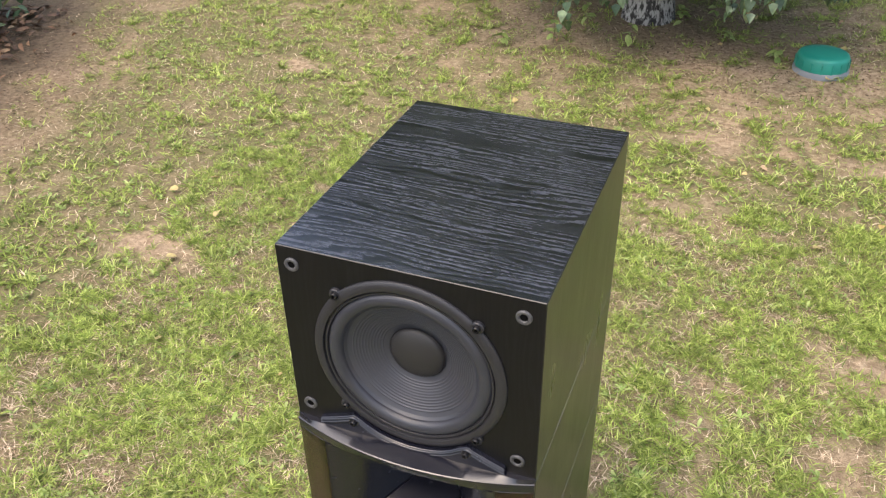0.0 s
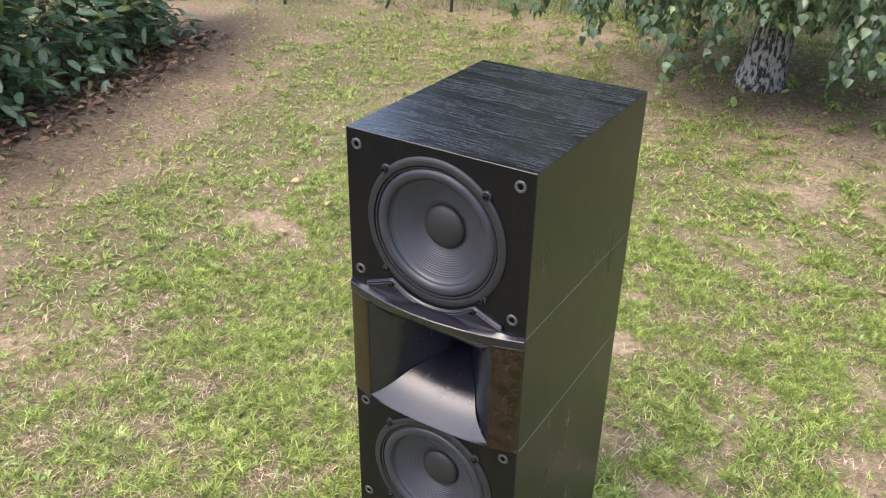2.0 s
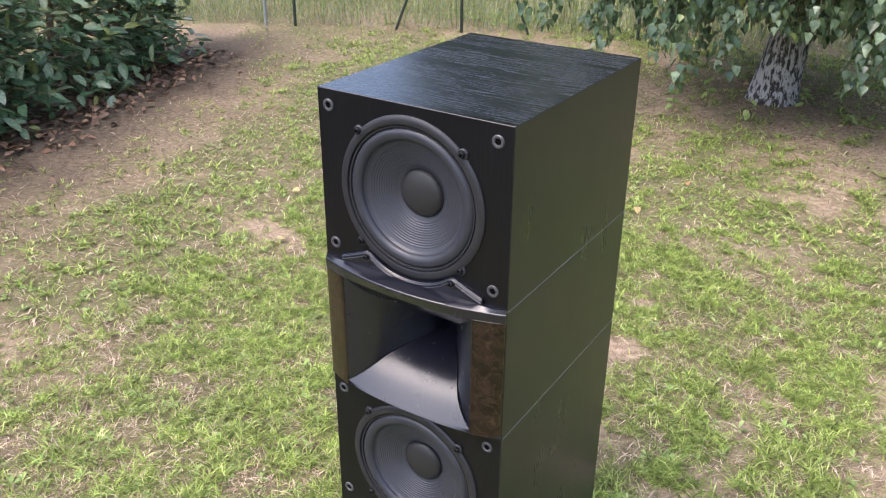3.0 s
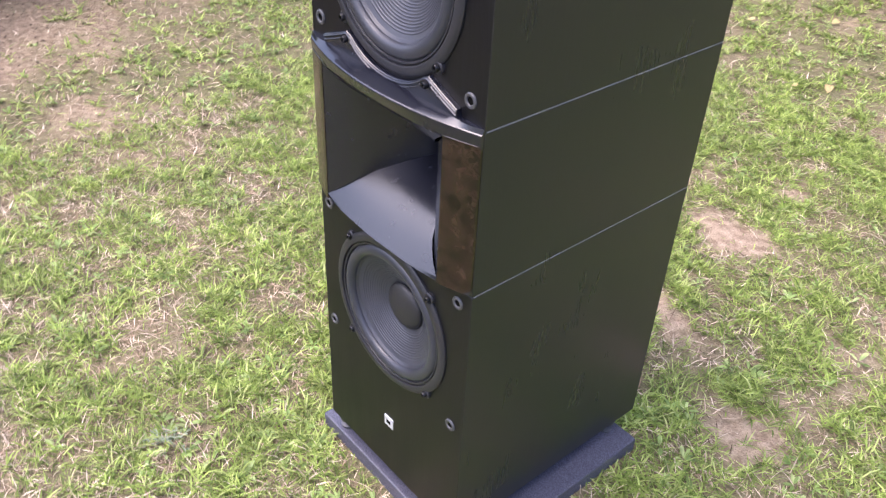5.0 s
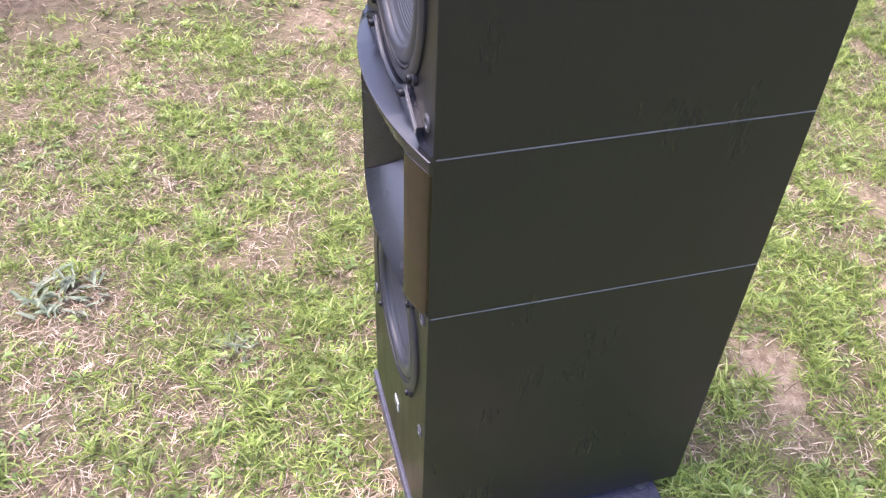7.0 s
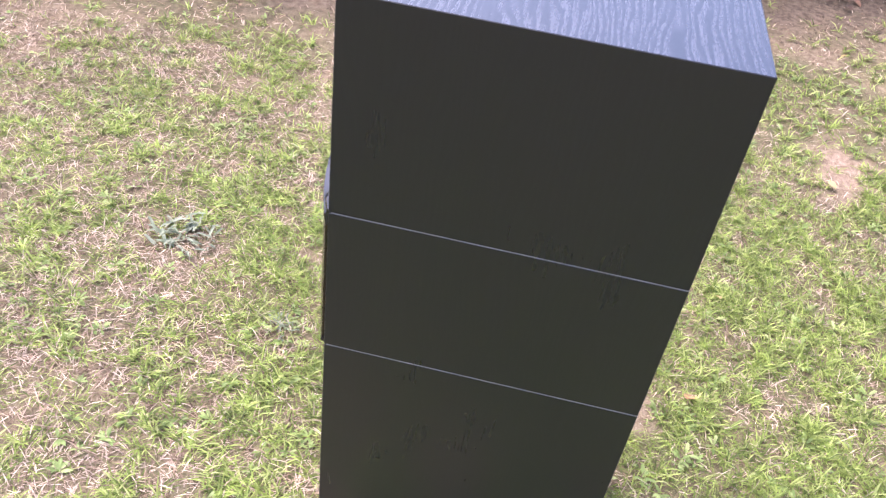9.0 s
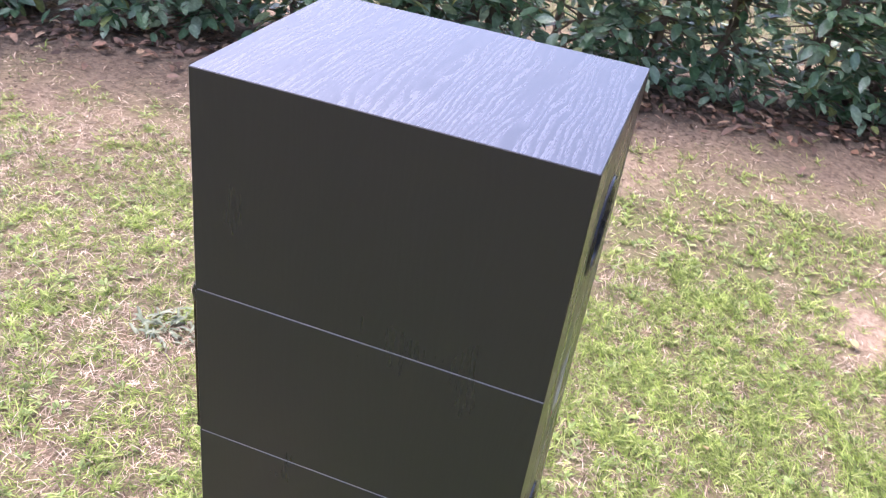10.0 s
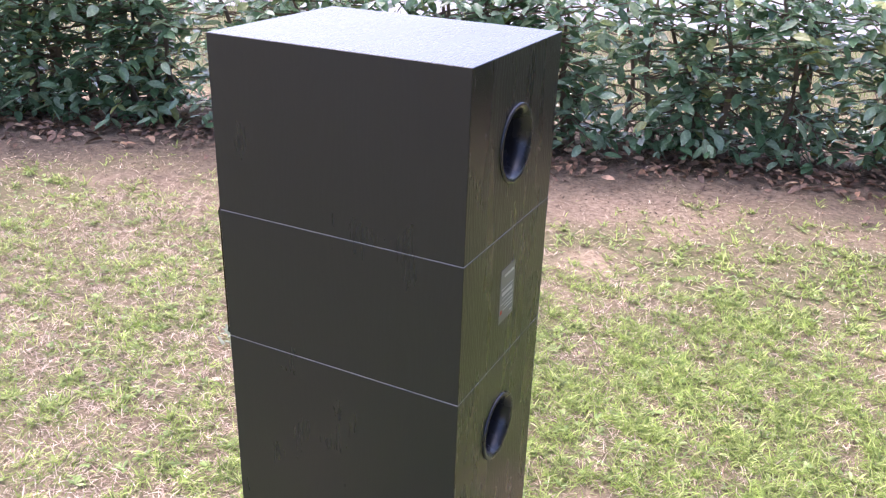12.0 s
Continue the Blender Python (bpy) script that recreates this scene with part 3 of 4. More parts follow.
def rear_port(parent, z):
    prof = [(0.0605, 0.0), (0.0604, 0.0022), (0.059, 0.0034), (0.0572, 0.0033)]
    prof += [(0.0572 - 0.0135 * math.sin(a), 0.0033 - 0.030 * (1 - math.cos(a))) for a in [math.pi / 2 * k / 10 for k in range(1, 11)]]
    prof += [(0.0437, -0.12), (0.0, -0.12)]
    part("bass_port", shift(lathe(prof, 64), 0, DEEP, z), PORT_BLACK, parent, "flared glossy black bass port", 50)


def rating_label(parent):
    lab = part("rating_label", block(-0.031, 0.026, DEEP, DEEP + 0.0006, 0.6055, 0.6995), LABEL_GREY, parent, "grey foil rating label with illegible print")
    bars = [(-0.026, 0.012, 0.684, 0.0885 + 0.6), (-0.026, 0.02, 0.664, 0.6655), (-0.022, 0.018, 0.6525, 0.6585), (-0.026, 0.016, 0.6455, 0.647), (-0.026, 0.021, 0.6375, 0.639), (-0.026, 0.006, 0.6315, 0.633), (-0.026, 0.011, 0.6255, 0.627), (-0.026, -0.016, 0.6135, 0.616)]
    for x0, x1, z0, z1 in bars:
        part("print_bar", block(x0, x1, DEEP + 0.0006, DEEP + 0.0008, z0, z1), INK_PALE, lab)
    part("red_mark", block(0.015, 0.022, DEEP + 0.0006, DEEP + 0.0008, 0.621, 0.628), INK_RED, lab, "small orange red mark")


def loudspeaker():
    ob = tagged(new("loudspeaker"), "tall black ash floorstanding loudspeaker with two woofers and horn", "loudspeaker")
    low = cabinet(ob, "lower_cabinet", BOTTOM, SEAM_LOW, 0.3985, 0.399)
    mid = cabinet(ob, "middle_cabinet", SEAM_LOW, SEAM_HIGH)
    high = cabinet(ob, "upper_cabinet", SEAM_HIGH, TOP, 0.8975, 0.8985, True)
    woofer(ob, 0.8975), woofer(ob, 0.3985)
    horn(ob)
    burl_panel(ob, 1), burl_panel(ob, -1)
    for owner, zs in ((high, (1.013, 0.7905)), (low, (0.512, 0.2895))):
        for z in zs:
            for x in (-0.1445, 0.1405):
                grille_cup(owner, x, z)
    badge = part("badge", block(-0.0115, 0.0105, -0.0016, 0.0005, 0.163, 0.184, 0.0006), BADGE_WHITE, low, "small silver maker's badge")
    part("badge_mark", block(-0.0055, 0.0045, -0.0019, -0.0016, 0.1695, 0.1765), HOLE_BLACK, badge)
    rear_port(high, 0.8985), rear_port(low, 0.399)
    rating_label(mid)
    for z in (SEAM_LOW, SEAM_HIGH):
        part("seam_strip", block(-HALF + 0.0006, HALF + 0.0002, 0.003, DEEP + 0.0002, z - 0.0005, z + 0.0005), SEAM, ob, "thin pale joint line")
    for x in (-0.143, 0.149):
        for y in (0.017, 0.375):
            prof = [(0.0, 0.0), (0.011, 0.0), (0.0125, 0.0015), (0.0125, 0.005), (0.006, 0.008), (0.006, 0.016), (0.0145, 0.019), (0.0155, 0.0285), (0.0, 0.0285)]
            foot = lathe(prof, 28)
            bmesh.ops.rotate(foot, verts=foot.verts[:], cent=(0, 0, 0), matrix=Matrix.Rotation(radians(90), 3, "X"))
            part("foot", shift(foot, x, y, BOTTOM - 0.0285), CUP_METAL, ob, "turned metal spike foot", 40)
    return ob


loudspeaker()
tagged(new("stone_slab", finish(block(-0.193, 0.201, -0.002, 0.401, 0.0, 0.0315, 0.0022, 2), "stone_slab", GRANITE)), "speckled dark grey granite slab lying on the lawn", "slab")


# ---- grass and weeds ----
def ribbons(name, x, y, height, width, lean, face, material, lift=0.0, arch=(0.38, 0.62, 1.0)):
    """Bent, tapering blades, one per entry; arch gives the reach and height of the bend and the height of the tip."""
    n = len(x)
    z = relief(x, y) * np.where((np.abs(x) < 0.4) & (np.abs(y - 0.2) < 0.45), 0.2, 1) - 0.003 + lift
    dx, dy = np.cos(face), np.sin(face)
    sx, sy = -dy * width / 2, dx * width / 2
    run, rise = height * np.sin(lean), height * np.cos(lean)
    verts = np.empty((n, 5, 3), np.float32)
    for k, (s, a, b) in enumerate(((0.7, 0, 0), (-0.7, 0, 0), (-1, arch[0], arch[1]), (1, arch[0], arch[1]), (0, 1.0, arch[2]))):
        verts[:, k, 0] = x + s * sx + dx * run * a
        verts[:, k, 1] = y + s * sy + dy * run * a
        verts[:, k, 2] = z + rise * b
    base = np.arange(n)[:, None] * 5
    return mesh_of(name, verts.reshape(-1, 3), base + np.array([0, 1, 2, 3]), base + np.array([3, 2, 4]), material)


def scatter(count, x0, x1, y0, y1):
    return rng.uniform(x0, x1, count), rng.uniform(y0, y1, count)


def clear_of_slab(x, y, gap=0.0):
    return ~((x > -0.193 - gap) & (x < 0.201 + gap) & (y > -0.002 - gap) & (y < 0.401 + gap))


def greenness(x, y):
    """Where the turf is lush: more so to the east and north, less towards the hedge."""
    near_hedge = np.clip((hedge_distance(x, y) - 0.5) / 2.2, 0, 1)
    side = np.clip((y + 0.9) / 1.5, 0, 1)
    broad = rough_noise(x + 3, y + 77, 2.2)
    return np.clip((0.1 + 0.75 * broad + 0.55 * side) * (0.5 + 0.55 * near_hedge), 0, 1.4)


def tufts():
    """Spreading clumps of arched blades, close together in the lush spots."""
    out = []
    for count, box, wide, blades in ((40000, (-1.6, 1.2, -1.9, 2.1), 1.0, 11), (52000, (-3.3, 2.3, -3.7, 5.2), 1.5, 8)):
        x, y = scatter(count, *box)
        keep = clear_of_slab(x, y, 0.015) & (hedge_distance(x, y) > 0.1)
        if wide > 1.2:
            keep &= ~((x > -1.6) & (x < 1.2) & (y > -1.9) & (y < 2.1))
        clump = rough_noise(x + 27, y + 61, 13.0)
        keep &= rng.random(len(x)) < np.clip(cover(x, y) * greenness(x, y) * (4.6 * (clump - 0.4)), 0, 1)
        x, y = x[keep], y[keep]
        size = np.repeat(rng.uniform(0.6, 1.25, len(x)), blades)
        n = len(x) * blades
        gx, gy = np.repeat(x, blades) + rng.normal(0, 0.005, n), np.repeat(y, blades) + rng.normal(0, 0.005, n)
        out.append((gx, gy, rng.uniform(0.016, 0.048, n) * size * wide ** 0.5, rng.uniform(0.0019, 0.0036, n) * size ** 0.5 * wide, rng.uniform(1.0, 1.52, n), rng.uniform(0, 2 * math.pi, n)))
    return [np.concatenate(k) for k in zip(*out)]


def lawn():
    green, dry = [], []
    for count, box, wide in ((430000, (-1.5, 1.1, -1.9, 2.0), 1.0), (380000, (-3.2, 2.2, -3.6, 5.2), 1.6), (150000, (-4.5, 6.5, -7.0, 6.0), 2.6)):
        x, y = scatter(count, *box)
        inner = (x > -1.5) & (x < 1.1) & (y > -1.9) & (y < 2.0)
        mid = (x > -3.2) & (x < 2.2) & (y > -3.6) & (y < 5.2)
        keep = clear_of_slab(x, y) & (hedge_distance(x, y) > -0.1)
        if wide > 1.2:
            keep &= ~inner
        if wide > 2:
            keep &= ~mid
        x, y = x[keep], y[keep]
        c = cover(x, y)
        tuft = rough_noise(x + 17, y + 31, 21.0)
        lush = greenness(x, y)
        g = rng.random(len(x)) < np.clip((0.95 if wide < 2 else 2.4) * c * lush * (2.6 * (tuft - 0.36)), 0, 1)
        gx, gy, t = x[g], y[g], tuft[g]
        n = len(gx)
        green.append((gx, gy, (0.014 + 0.026 * rng.random(n)) * (0.55 + 0.8 * t) * (1 + 0.1 * wide), (0.0014 + 0.0016 * rng.random(n)) * wide, rng.uniform(0.9, 1.52, n), rng.uniform(0, 2 * math.pi, n)))
        d = rng.random(len(x)) < 0.66 * np.clip(0.03 + 1.05 * c, 0, 1) * (0.25 + 1.1 * (1 - tuft)) * (1.15 - 0.45 * lush)
        d &= ~g
        m = int(d.sum())
        dry.append((x[d], y[d], 0.012 + 0.034 * rng.random(m) ** 1.5, (0.0011 + 0.0014 * rng.random(m)) * wide, rng.uniform(1.15, 1.56, m), rng.uniform(0, 2 * math.pi, m)))
    tagged(new("grass", ribbons("grass", *[np.concatenate(k) for k in zip(*green)], GRASS)), "short patchy yellow-green lawn grass", "grass", kind="stuff")
    tagged(new("grass_tufts", ribbons("grass_tufts", *tufts(), GRASS, 0.004, (0.5, 0.85, 1.0))), "spreading tufts of fresh green grass", "grass", kind="stuff")
    tagged(new("dry_grass", ribbons("dry_grass", *[np.concatenate(k) for k in zip(*dry)], STRAW, 0.004)), "pale dry clippings lying between the grass", "dry grass", kind="stuff")


lawn()


def rosettes(name, centres, leaves, length, width, material, rise=(0.15, 0.7)):
    """Low plants of broad leaves that spread from one point; each leaf folded along its middle."""
    cx, cy = centres
    n = len(cx) * leaves
    x, y = np.repeat(cx, leaves), np.repeat(cy, leaves)
    a = rng.uniform(0, 2 * math.pi, n)
    size = np.repeat(rng.uniform(0.6, 1.15, len(cx)), leaves) * rng.uniform(0.7, 1.1, n)
    L, W, up = length * size, width * size, rng.uniform(*rise, n)
    z = relief(x, y)
    dx, dy = np.cos(a), np.sin(a)
    verts = np.empty((n, 8, 3), np.float32)
    # stalk, three pairs with a fold, tip
    for k, (u, s, h) in enumerate(((0.05, 0, 0.0), (0.38, 0.85, 0.55), (0.38, -0.85, 0.55), (0.40, 0, 0.42), (0.72, 0.9, 0.92), (0.72, -0.9, 0.92), (0.74, 0, 0.78), (1.0, 0, 0.75))):
        verts[:, k, 0] = x + dx * L * u - dy * s * W / 2
        verts[:, k, 1] = y + dy * L * u + dx * s * W / 2
        verts[:, k, 2] = z + 0.004 + L * up * h
    b = np.arange(n)[:, None] * 8
    quads = np.concatenate([b + np.array(f) for f in ((1, 3, 6, 4), (3, 2, 5, 6))])
    tris = np.concatenate([b + np.array(f) for f in ((0, 3, 1), (0, 2, 3), (4, 6, 7), (6, 5, 7))])
    return mesh_of(name, verts.reshape(-1, 3), quads, tris, material)


def weeds():
    x, y = scatter(6500, -3.0, 1.6, -3.0, 3.6)
    k = clear_of_slab(x, y, 0.03) & (rng.random(len(x)) < np.clip(cover(x, y) * 1.6 - 0.5, 0, 1))
    tagged(new("weeds", rosettes("weeds", (x[k], y[k]), 6, 0.024, 0.0075, WEED, (0.1, 0.5))), "low broad-leaved weeds in the lawn", "weeds", kind="stuff")
    for wx, wy, s in ((-0.547, -0.569, 0.1), (-0.33, -0.245, 0.045)):
        plant = tagged(new("silvery_weed"), "flat silvery green weed rosette in the lawn", "weed", group="silvery weeds")
        for k in range(66):
            a, far = rng.uniform(0, 2 * math.pi), s * 0.75 * (k % 6 > 0) * rng.random() ** 0.5
            at = (np.array([wx + far * math.cos(a)]), np.array([wy + far * math.sin(a)]))
            new("leaf", rosettes("leaf", at, 1, s * 0.55, s * 0.09, SILVER_WEED, (0.1, 0.6))).parent = plant


weeds()


# ---- leaves ----
def leaf_template(length, width, point=0.5, curl=0.15, broad=(0.72, 1.0, 0.66)):
    """One pointed leaf along +y, folded a little along its rib; vertices, quads, triangles."""
    v = [(0, 0, 0)]
    for u, w in zip((0.22, 0.5, 0.78), broad):
        u2 = u * (1 - point * 0.3) if u < 0.6 else u
        for s in (-1, 0, 1):
            v.append((s * w * width / 2, u2 * length, (abs(s) * 0.12 * width) - curl * length * u2 ** 2))
    v.append((0, length, -curl * length))
    q = [(1, 2, 5, 4), (2, 3, 6, 5), (4, 5, 8, 7), (5, 6, 9, 8)]
    t = [(0, 2, 1), (0, 3, 2), (7, 8, 10), (8, 9, 10)]
    return np.array(v, float), np.array(q), np.array(t)


def turn_matrix(direction, roll):
    """Axes that carry +y to the direction, with the leaf's face as nearly up as it can be, then rolled."""
    d = Vector(direction).normalized()
    side = d.cross(Vector((0, 0, 1)))
    side = side.normalized() if side.length > 1e-3 else Vector((1, 0, 0))
    up = side.cross(d)
    m = Matrix((side, d, up)).transposed()
    return m @ Matrix.Rotation(roll, 3, "Y")


def joined_leaves(name, template, places, material):
    v, q, t = template
    n = len(places)
    verts = np.empty((n, len(v), 3), np.float32)
    for k, (p, m, s) in enumerate(places):
        verts[k] = (v * s) @ np.array(m).T + np.array(p)
    b = np.arange(n)[:, None, None] * len(v)
    return mesh_of(name, verts.reshape(-1, 3), (b + q[None]).reshape(-1, 4), (b + t[None]).reshape(-1, 3), material)


def single_leaf(mesh, parent, place):
    p, m, s = place
    ob = new("leaf", mesh)
    ob.parent = parent
    ob.matrix_basis = Matrix.LocRotScale(Vector(p), m.to_quaternion(), Vector((s, s, s)))
    return ob


HEDGE_TEMPLATE = leaf_template(0.1, 0.047, 0.2, 0.12)
HEDGE_LEAF_MESH = mesh_of("leaf", *HEDGE_TEMPLATE, HEDGE_LEAF)


def hedge_shrub(x, y, inward, height, seed):
    """One evergreen shrub: several stems, forking shoots and leaves in whorls at their ends."""
    r = random.Random(seed)
    ob = tagged(new("hedge_shrub"), "glossy dark green evergreen hedge shrub", "shrub", group="hedge shrubs")
    ob.location = (x, y, 0)
    places = []
    out = Vector((-inward[0], -inward[1], 0))
    across = Vector((-out.y, out.x, 0))
    for s in range(5):
        bm = bmesh.new()
        base = across * r.uniform(-0.3, 0.3) + out * r.uniform(-0.4, -0.15)
        p, d = base.copy(), Vector((r.uniform(-0.2, 0.2), r.uniform(-0.2, 0.2), 1)).normalized()
        pts, rad = [p - Vector((0, 0, 0.03))], [0.017]
        for k in range(9):
            p = p + d * height / 9
            d = (d + Vector((r.uniform(-0.25, 0.25), r.uniform(-0.25, 0.25), 0.12))).normalized()
            pts.append(p.copy())
            rad.append(0.017 * (1 - k / 11))
            for b in range(5 if k < 6 else 3):
                a = r.uniform(0, 2 * math.pi)
                bd = (Vector((math.cos(a), math.sin(a), r.uniform(-0.35, 0.4))) + out * 0.55).normalized()
                ln = r.uniform(0.12, 0.42)
                q = p.copy()
                if b < 3 and k < 3:
                    bd.z -= 0.5
                bp = [q.copy()]
                for j in range(3):
                    q = q + bd * ln / 3
                    bd = (bd + Vector((r.uniform(-0.2, 0.2), r.uniform(-0.2, 0.2), 0.08))).normalized()
                    if q.z < 0.05:
                        q.z = 0.05
                    bp.append(q.copy())
                tube(bm, bp, [0.005, 0.004, 0.003, 0.002], 4)
                for j in range(r.randint(4, 6)):
                    f = r.uniform(0.35, 1.0)
                    at = bp[0].lerp(bp[-1], f)
                    aa = r.uniform(0, 2 * math.pi)
                    ld = bd * r.uniform(0.2, 0.9) + Vector((math.cos(aa), math.sin(aa), r.uniform(-0.5, 0.35))) * 0.8
                    if at.z < 0.04:
                        continue
                    places.append((at, turn_matrix(ld, r.uniform(-0.7, 0.7)), r.uniform(0.55, 1.12)))
        tube(bm, pts, rad, 6)
        part("stem", bm, TWIG, ob, "brown woody stem", 60)
    for j in range(165):
        at = across * r.uniform(-0.36, 0.36) + out * r.uniform(-0.25, 0.12)
        at.z = 0.06 + 0.84 * r.random() ** 1.1
        aa = r.uniform(0, 2 * math.pi)
        ld = out * r.uniform(0.2, 1.0) + Vector((math.cos(aa), math.sin(aa), 0)) * 0.7 + Vector((0, 0, r.uniform(-0.8, 0.3)))
        places.append((at, turn_matrix(ld, r.uniform(-0.7, 0.7)), r.uniform(0.6, 1.15)))
    front = sorted(range(len(places)), key=lambda k: -(places[k][0].dot(out)) + 0.25 * places[k][0].z)
    own = set(front[:170])
    for k in own:
        single_leaf(HEDGE_LEAF_MESH, ob, places[k])
    foliage = new("foliage", joined_leaves("foliage", HEDGE_TEMPLATE, [pl for k, pl in enumerate(places) if k not in own], HEDGE_LEAF))
    foliage.parent = ob
    tagged(foliage, kind="stuff")


def along_hedge(step):
    """Points along the hedge's foot with the direction that looks away from the lawn."""
    carry = 0.0
    for (ax, ay), (bx, by) in zip(HEDGE_LINE, HEDGE_LINE[1:]):
        length = math.hypot(bx - ax, by - ay)
        ux, uy = (bx - ax) / length, (by - ay) / length
        s = carry
        while s < length:
            yield ax + ux * s, ay + uy * s, (-uy, ux)
            s += step
        carry = s - length


for k, (hx, hy, inward) in enumerate(along_hedge(0.47)):
    hedge_shrub(hx + inward[0] * 0.12, hy + inward[1] * 0.12, inward, 0.92 + 0.12 * math.sin(k * 2.3), 100 + k)


def litter_under_hedge():
    r = random.Random(5)
    template = leaf_template(0.06, 0.028, 0.2, 0.3)
    places = []
    for hx, hy, inward in along_hedge(0.0026):
        d = r.gauss(0.06, 0.15)
        p = Vector((hx + inward[0] * d, hy + inward[1] * d, 0.012 + 0.02 * r.random()))
        a = r.uniform(0, 2 * math.pi)
        places.append((p, turn_matrix((math.cos(a), math.sin(a), r.uniform(-0.3, 0.4)), r.uniform(-0.8, 0.8)), r.uniform(0.5, 1.1)))
    tagged(new("leaf_litter", joined_leaves("leaf_litter", template, places, LITTER)), "brown fallen leaves under the hedge", "leaf litter", kind="stuff")


litter_under_hedge()


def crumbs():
    """Small dead leaves, bark and twigs on the bare soil by the hedge and under the birch; their dark colour darkens
    the ground there.
    """
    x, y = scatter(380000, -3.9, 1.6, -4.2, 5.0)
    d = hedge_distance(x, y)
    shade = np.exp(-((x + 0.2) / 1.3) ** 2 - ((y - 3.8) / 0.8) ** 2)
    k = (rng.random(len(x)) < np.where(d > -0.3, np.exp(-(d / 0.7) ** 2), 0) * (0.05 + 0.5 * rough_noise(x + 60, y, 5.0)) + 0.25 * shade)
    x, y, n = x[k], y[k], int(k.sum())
    tagged(new("soil_litter", ribbons("soil_litter", x, y, rng.uniform(0.005, 0.022, n), rng.uniform(0.002, 0.010, n), rng.uniform(1.3, 1.56, n), rng.uniform(0, 6.28, n), DARK_LITTER, 0.005)), "small dead leaves and bark bits on bare soil", "leaf litter", kind="stuff")


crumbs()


# ---- the birch ----
BIRCH = Vector((-0.335, 3.97, 0))
BIRCH_TEMPLATE = leaf_template(0.05, 0.041, 0.6, 0.15, (1.0, 0.82, 0.34))
BIRCH_LEAF_MESH = mesh_of("leaf", *BIRCH_TEMPLATE, BIRCH_LEAF)


def birch():
    r = random.Random(21)
    ob = tagged(new("birch_tree"), "weeping birch with white fissured bark and hanging leaves", "tree")
    ob.location = BIRCH
    bm = bmesh.new()
    pts = [(0, 0, -0.1), (0, 0, 0.0), (0.008, 0, 0.12), (0.04, 0.01, 0.4), (0.08, 0.02, 1.0), (0.1, 0.03, 2.0), (0.1, 0.05, 3.6), (0.1, 0.0, 5.4), (0.05, 0.0, 7.0)]
    tube(bm, pts, [0.18, 0.148, 0.124, 0.104, 0.094, 0.08, 0.055, 0.035, 0.012], 20)
    part("trunk", bm, BIRCH_BARK, ob, "white birch trunk with black fissures", 80)
    places, low = [], []
    for k in range(38):
        bm = bmesh.new()
        z = 1.3 + 5.0 * (k / 37) ** 1.1
        a = k * 2.4 + r.uniform(-0.3, 0.3)
        reach = r.uniform(0.55, 0.95) if z < 3.6 else r.uniform(1.1, 1.9)
        p = Vector((0.06 * math.cos(a), 0.06 * math.sin(a), z))
        d = Vector((math.cos(a), math.sin(a), 0.7)).normalized()
        limb = [p.copy()]
        for j in range(7):
            p = p + d * reach / 6
            d = (d + Vector((r.uniform(-0.15, 0.15), r.uniform(-0.15, 0.15), -0.2))).normalized()
            limb.append(p.copy())
        tube(bm, limb, [0.024 * (1 - j / 8.5) for j in range(8)], 6)
        strands = 23 if z < 3.2 else 9
        for s in range(strands):
            f = r.uniform(0.25, 1.0) * 6.99
            q = limb[int(f)].lerp(limb[int(f) + 1], f % 1)
            floor_z = r.uniform(0.2, 0.75) if z < 3.6 else q.z - r.uniform(0.8, 1.8)
            if abs(q.x * 0.98 + q.y * 0.19 - 0.05) < 0.24 and q.y < 0.1 and z < 3.6:
                floor_z = r.uniform(0.42, 0.75)
            length = max(0.5, q.z - floor_z)
            steps = max(4, int(length / 0.22))
            sd = Vector((math.cos(a) * 0.35 + r.uniform(-0.3, 0.3), math.sin(a) * 0.35 + r.uniform(-0.3, 0.3), -0.6)).normalized()
            line = [q.copy()]
            for j in range(steps):
                q = q + sd * length / steps
                sd = (sd * 0.7 + Vector((r.uniform(-0.13, 0.13), r.uniform(-0.13, 0.13), -0.5))).normalized()
                if q.z < 0.1:
                    break
                line.append(q.copy())
            if len(line) < 3:
                continue
            tube(bm, line, [0.0028 - 0.0018 * j / len(line) for j in range(len(line))], 3)
            for j in range(len(line) - 1):
                dense = 20 if line[j].z < 1.3 else 5
                for w in range(dense):
                    at = line[j].lerp(line[j + 1], r.random())
                    aa = r.uniform(0, 2 * math.pi)
                    side = r.uniform(0.01, 0.05)
                    at = at + Vector((math.cos(aa) * side, math.sin(aa) * side, 0))
                    ld = (math.cos(aa) * 0.6, math.sin(aa) * 0.6, r.uniform(-2.2, -0.6))
                    if at.z < 0.42 and abs(at.x * 0.98 + at.y * 0.19 - 0.05) < 0.17 and at.y < 0.1:
                        continue
                    size = r.uniform(0.7, 1.2) * (1.0 if line[j].z < 1.3 else 2.5)
                    pl = (at, turn_matrix(ld, r.uniform(-0.6, 0.6)), size)
                    (low if at.z < 1.2 and at.y < 0.2 else places).append(pl)
        part("limb", bm, TWIG, ob, "thin drooping branch with twigs", 60)
    r.shuffle(low)
    for pl in low[:300]:
        single_leaf(BIRCH_LEAF_MESH, ob, pl)
    crown = new("crown", joined_leaves("crown", BIRCH_TEMPLATE, low[300:] + places, BIRCH_LEAF))
    crown.parent = ob
    tagged(crown, kind="stuff")


birch()


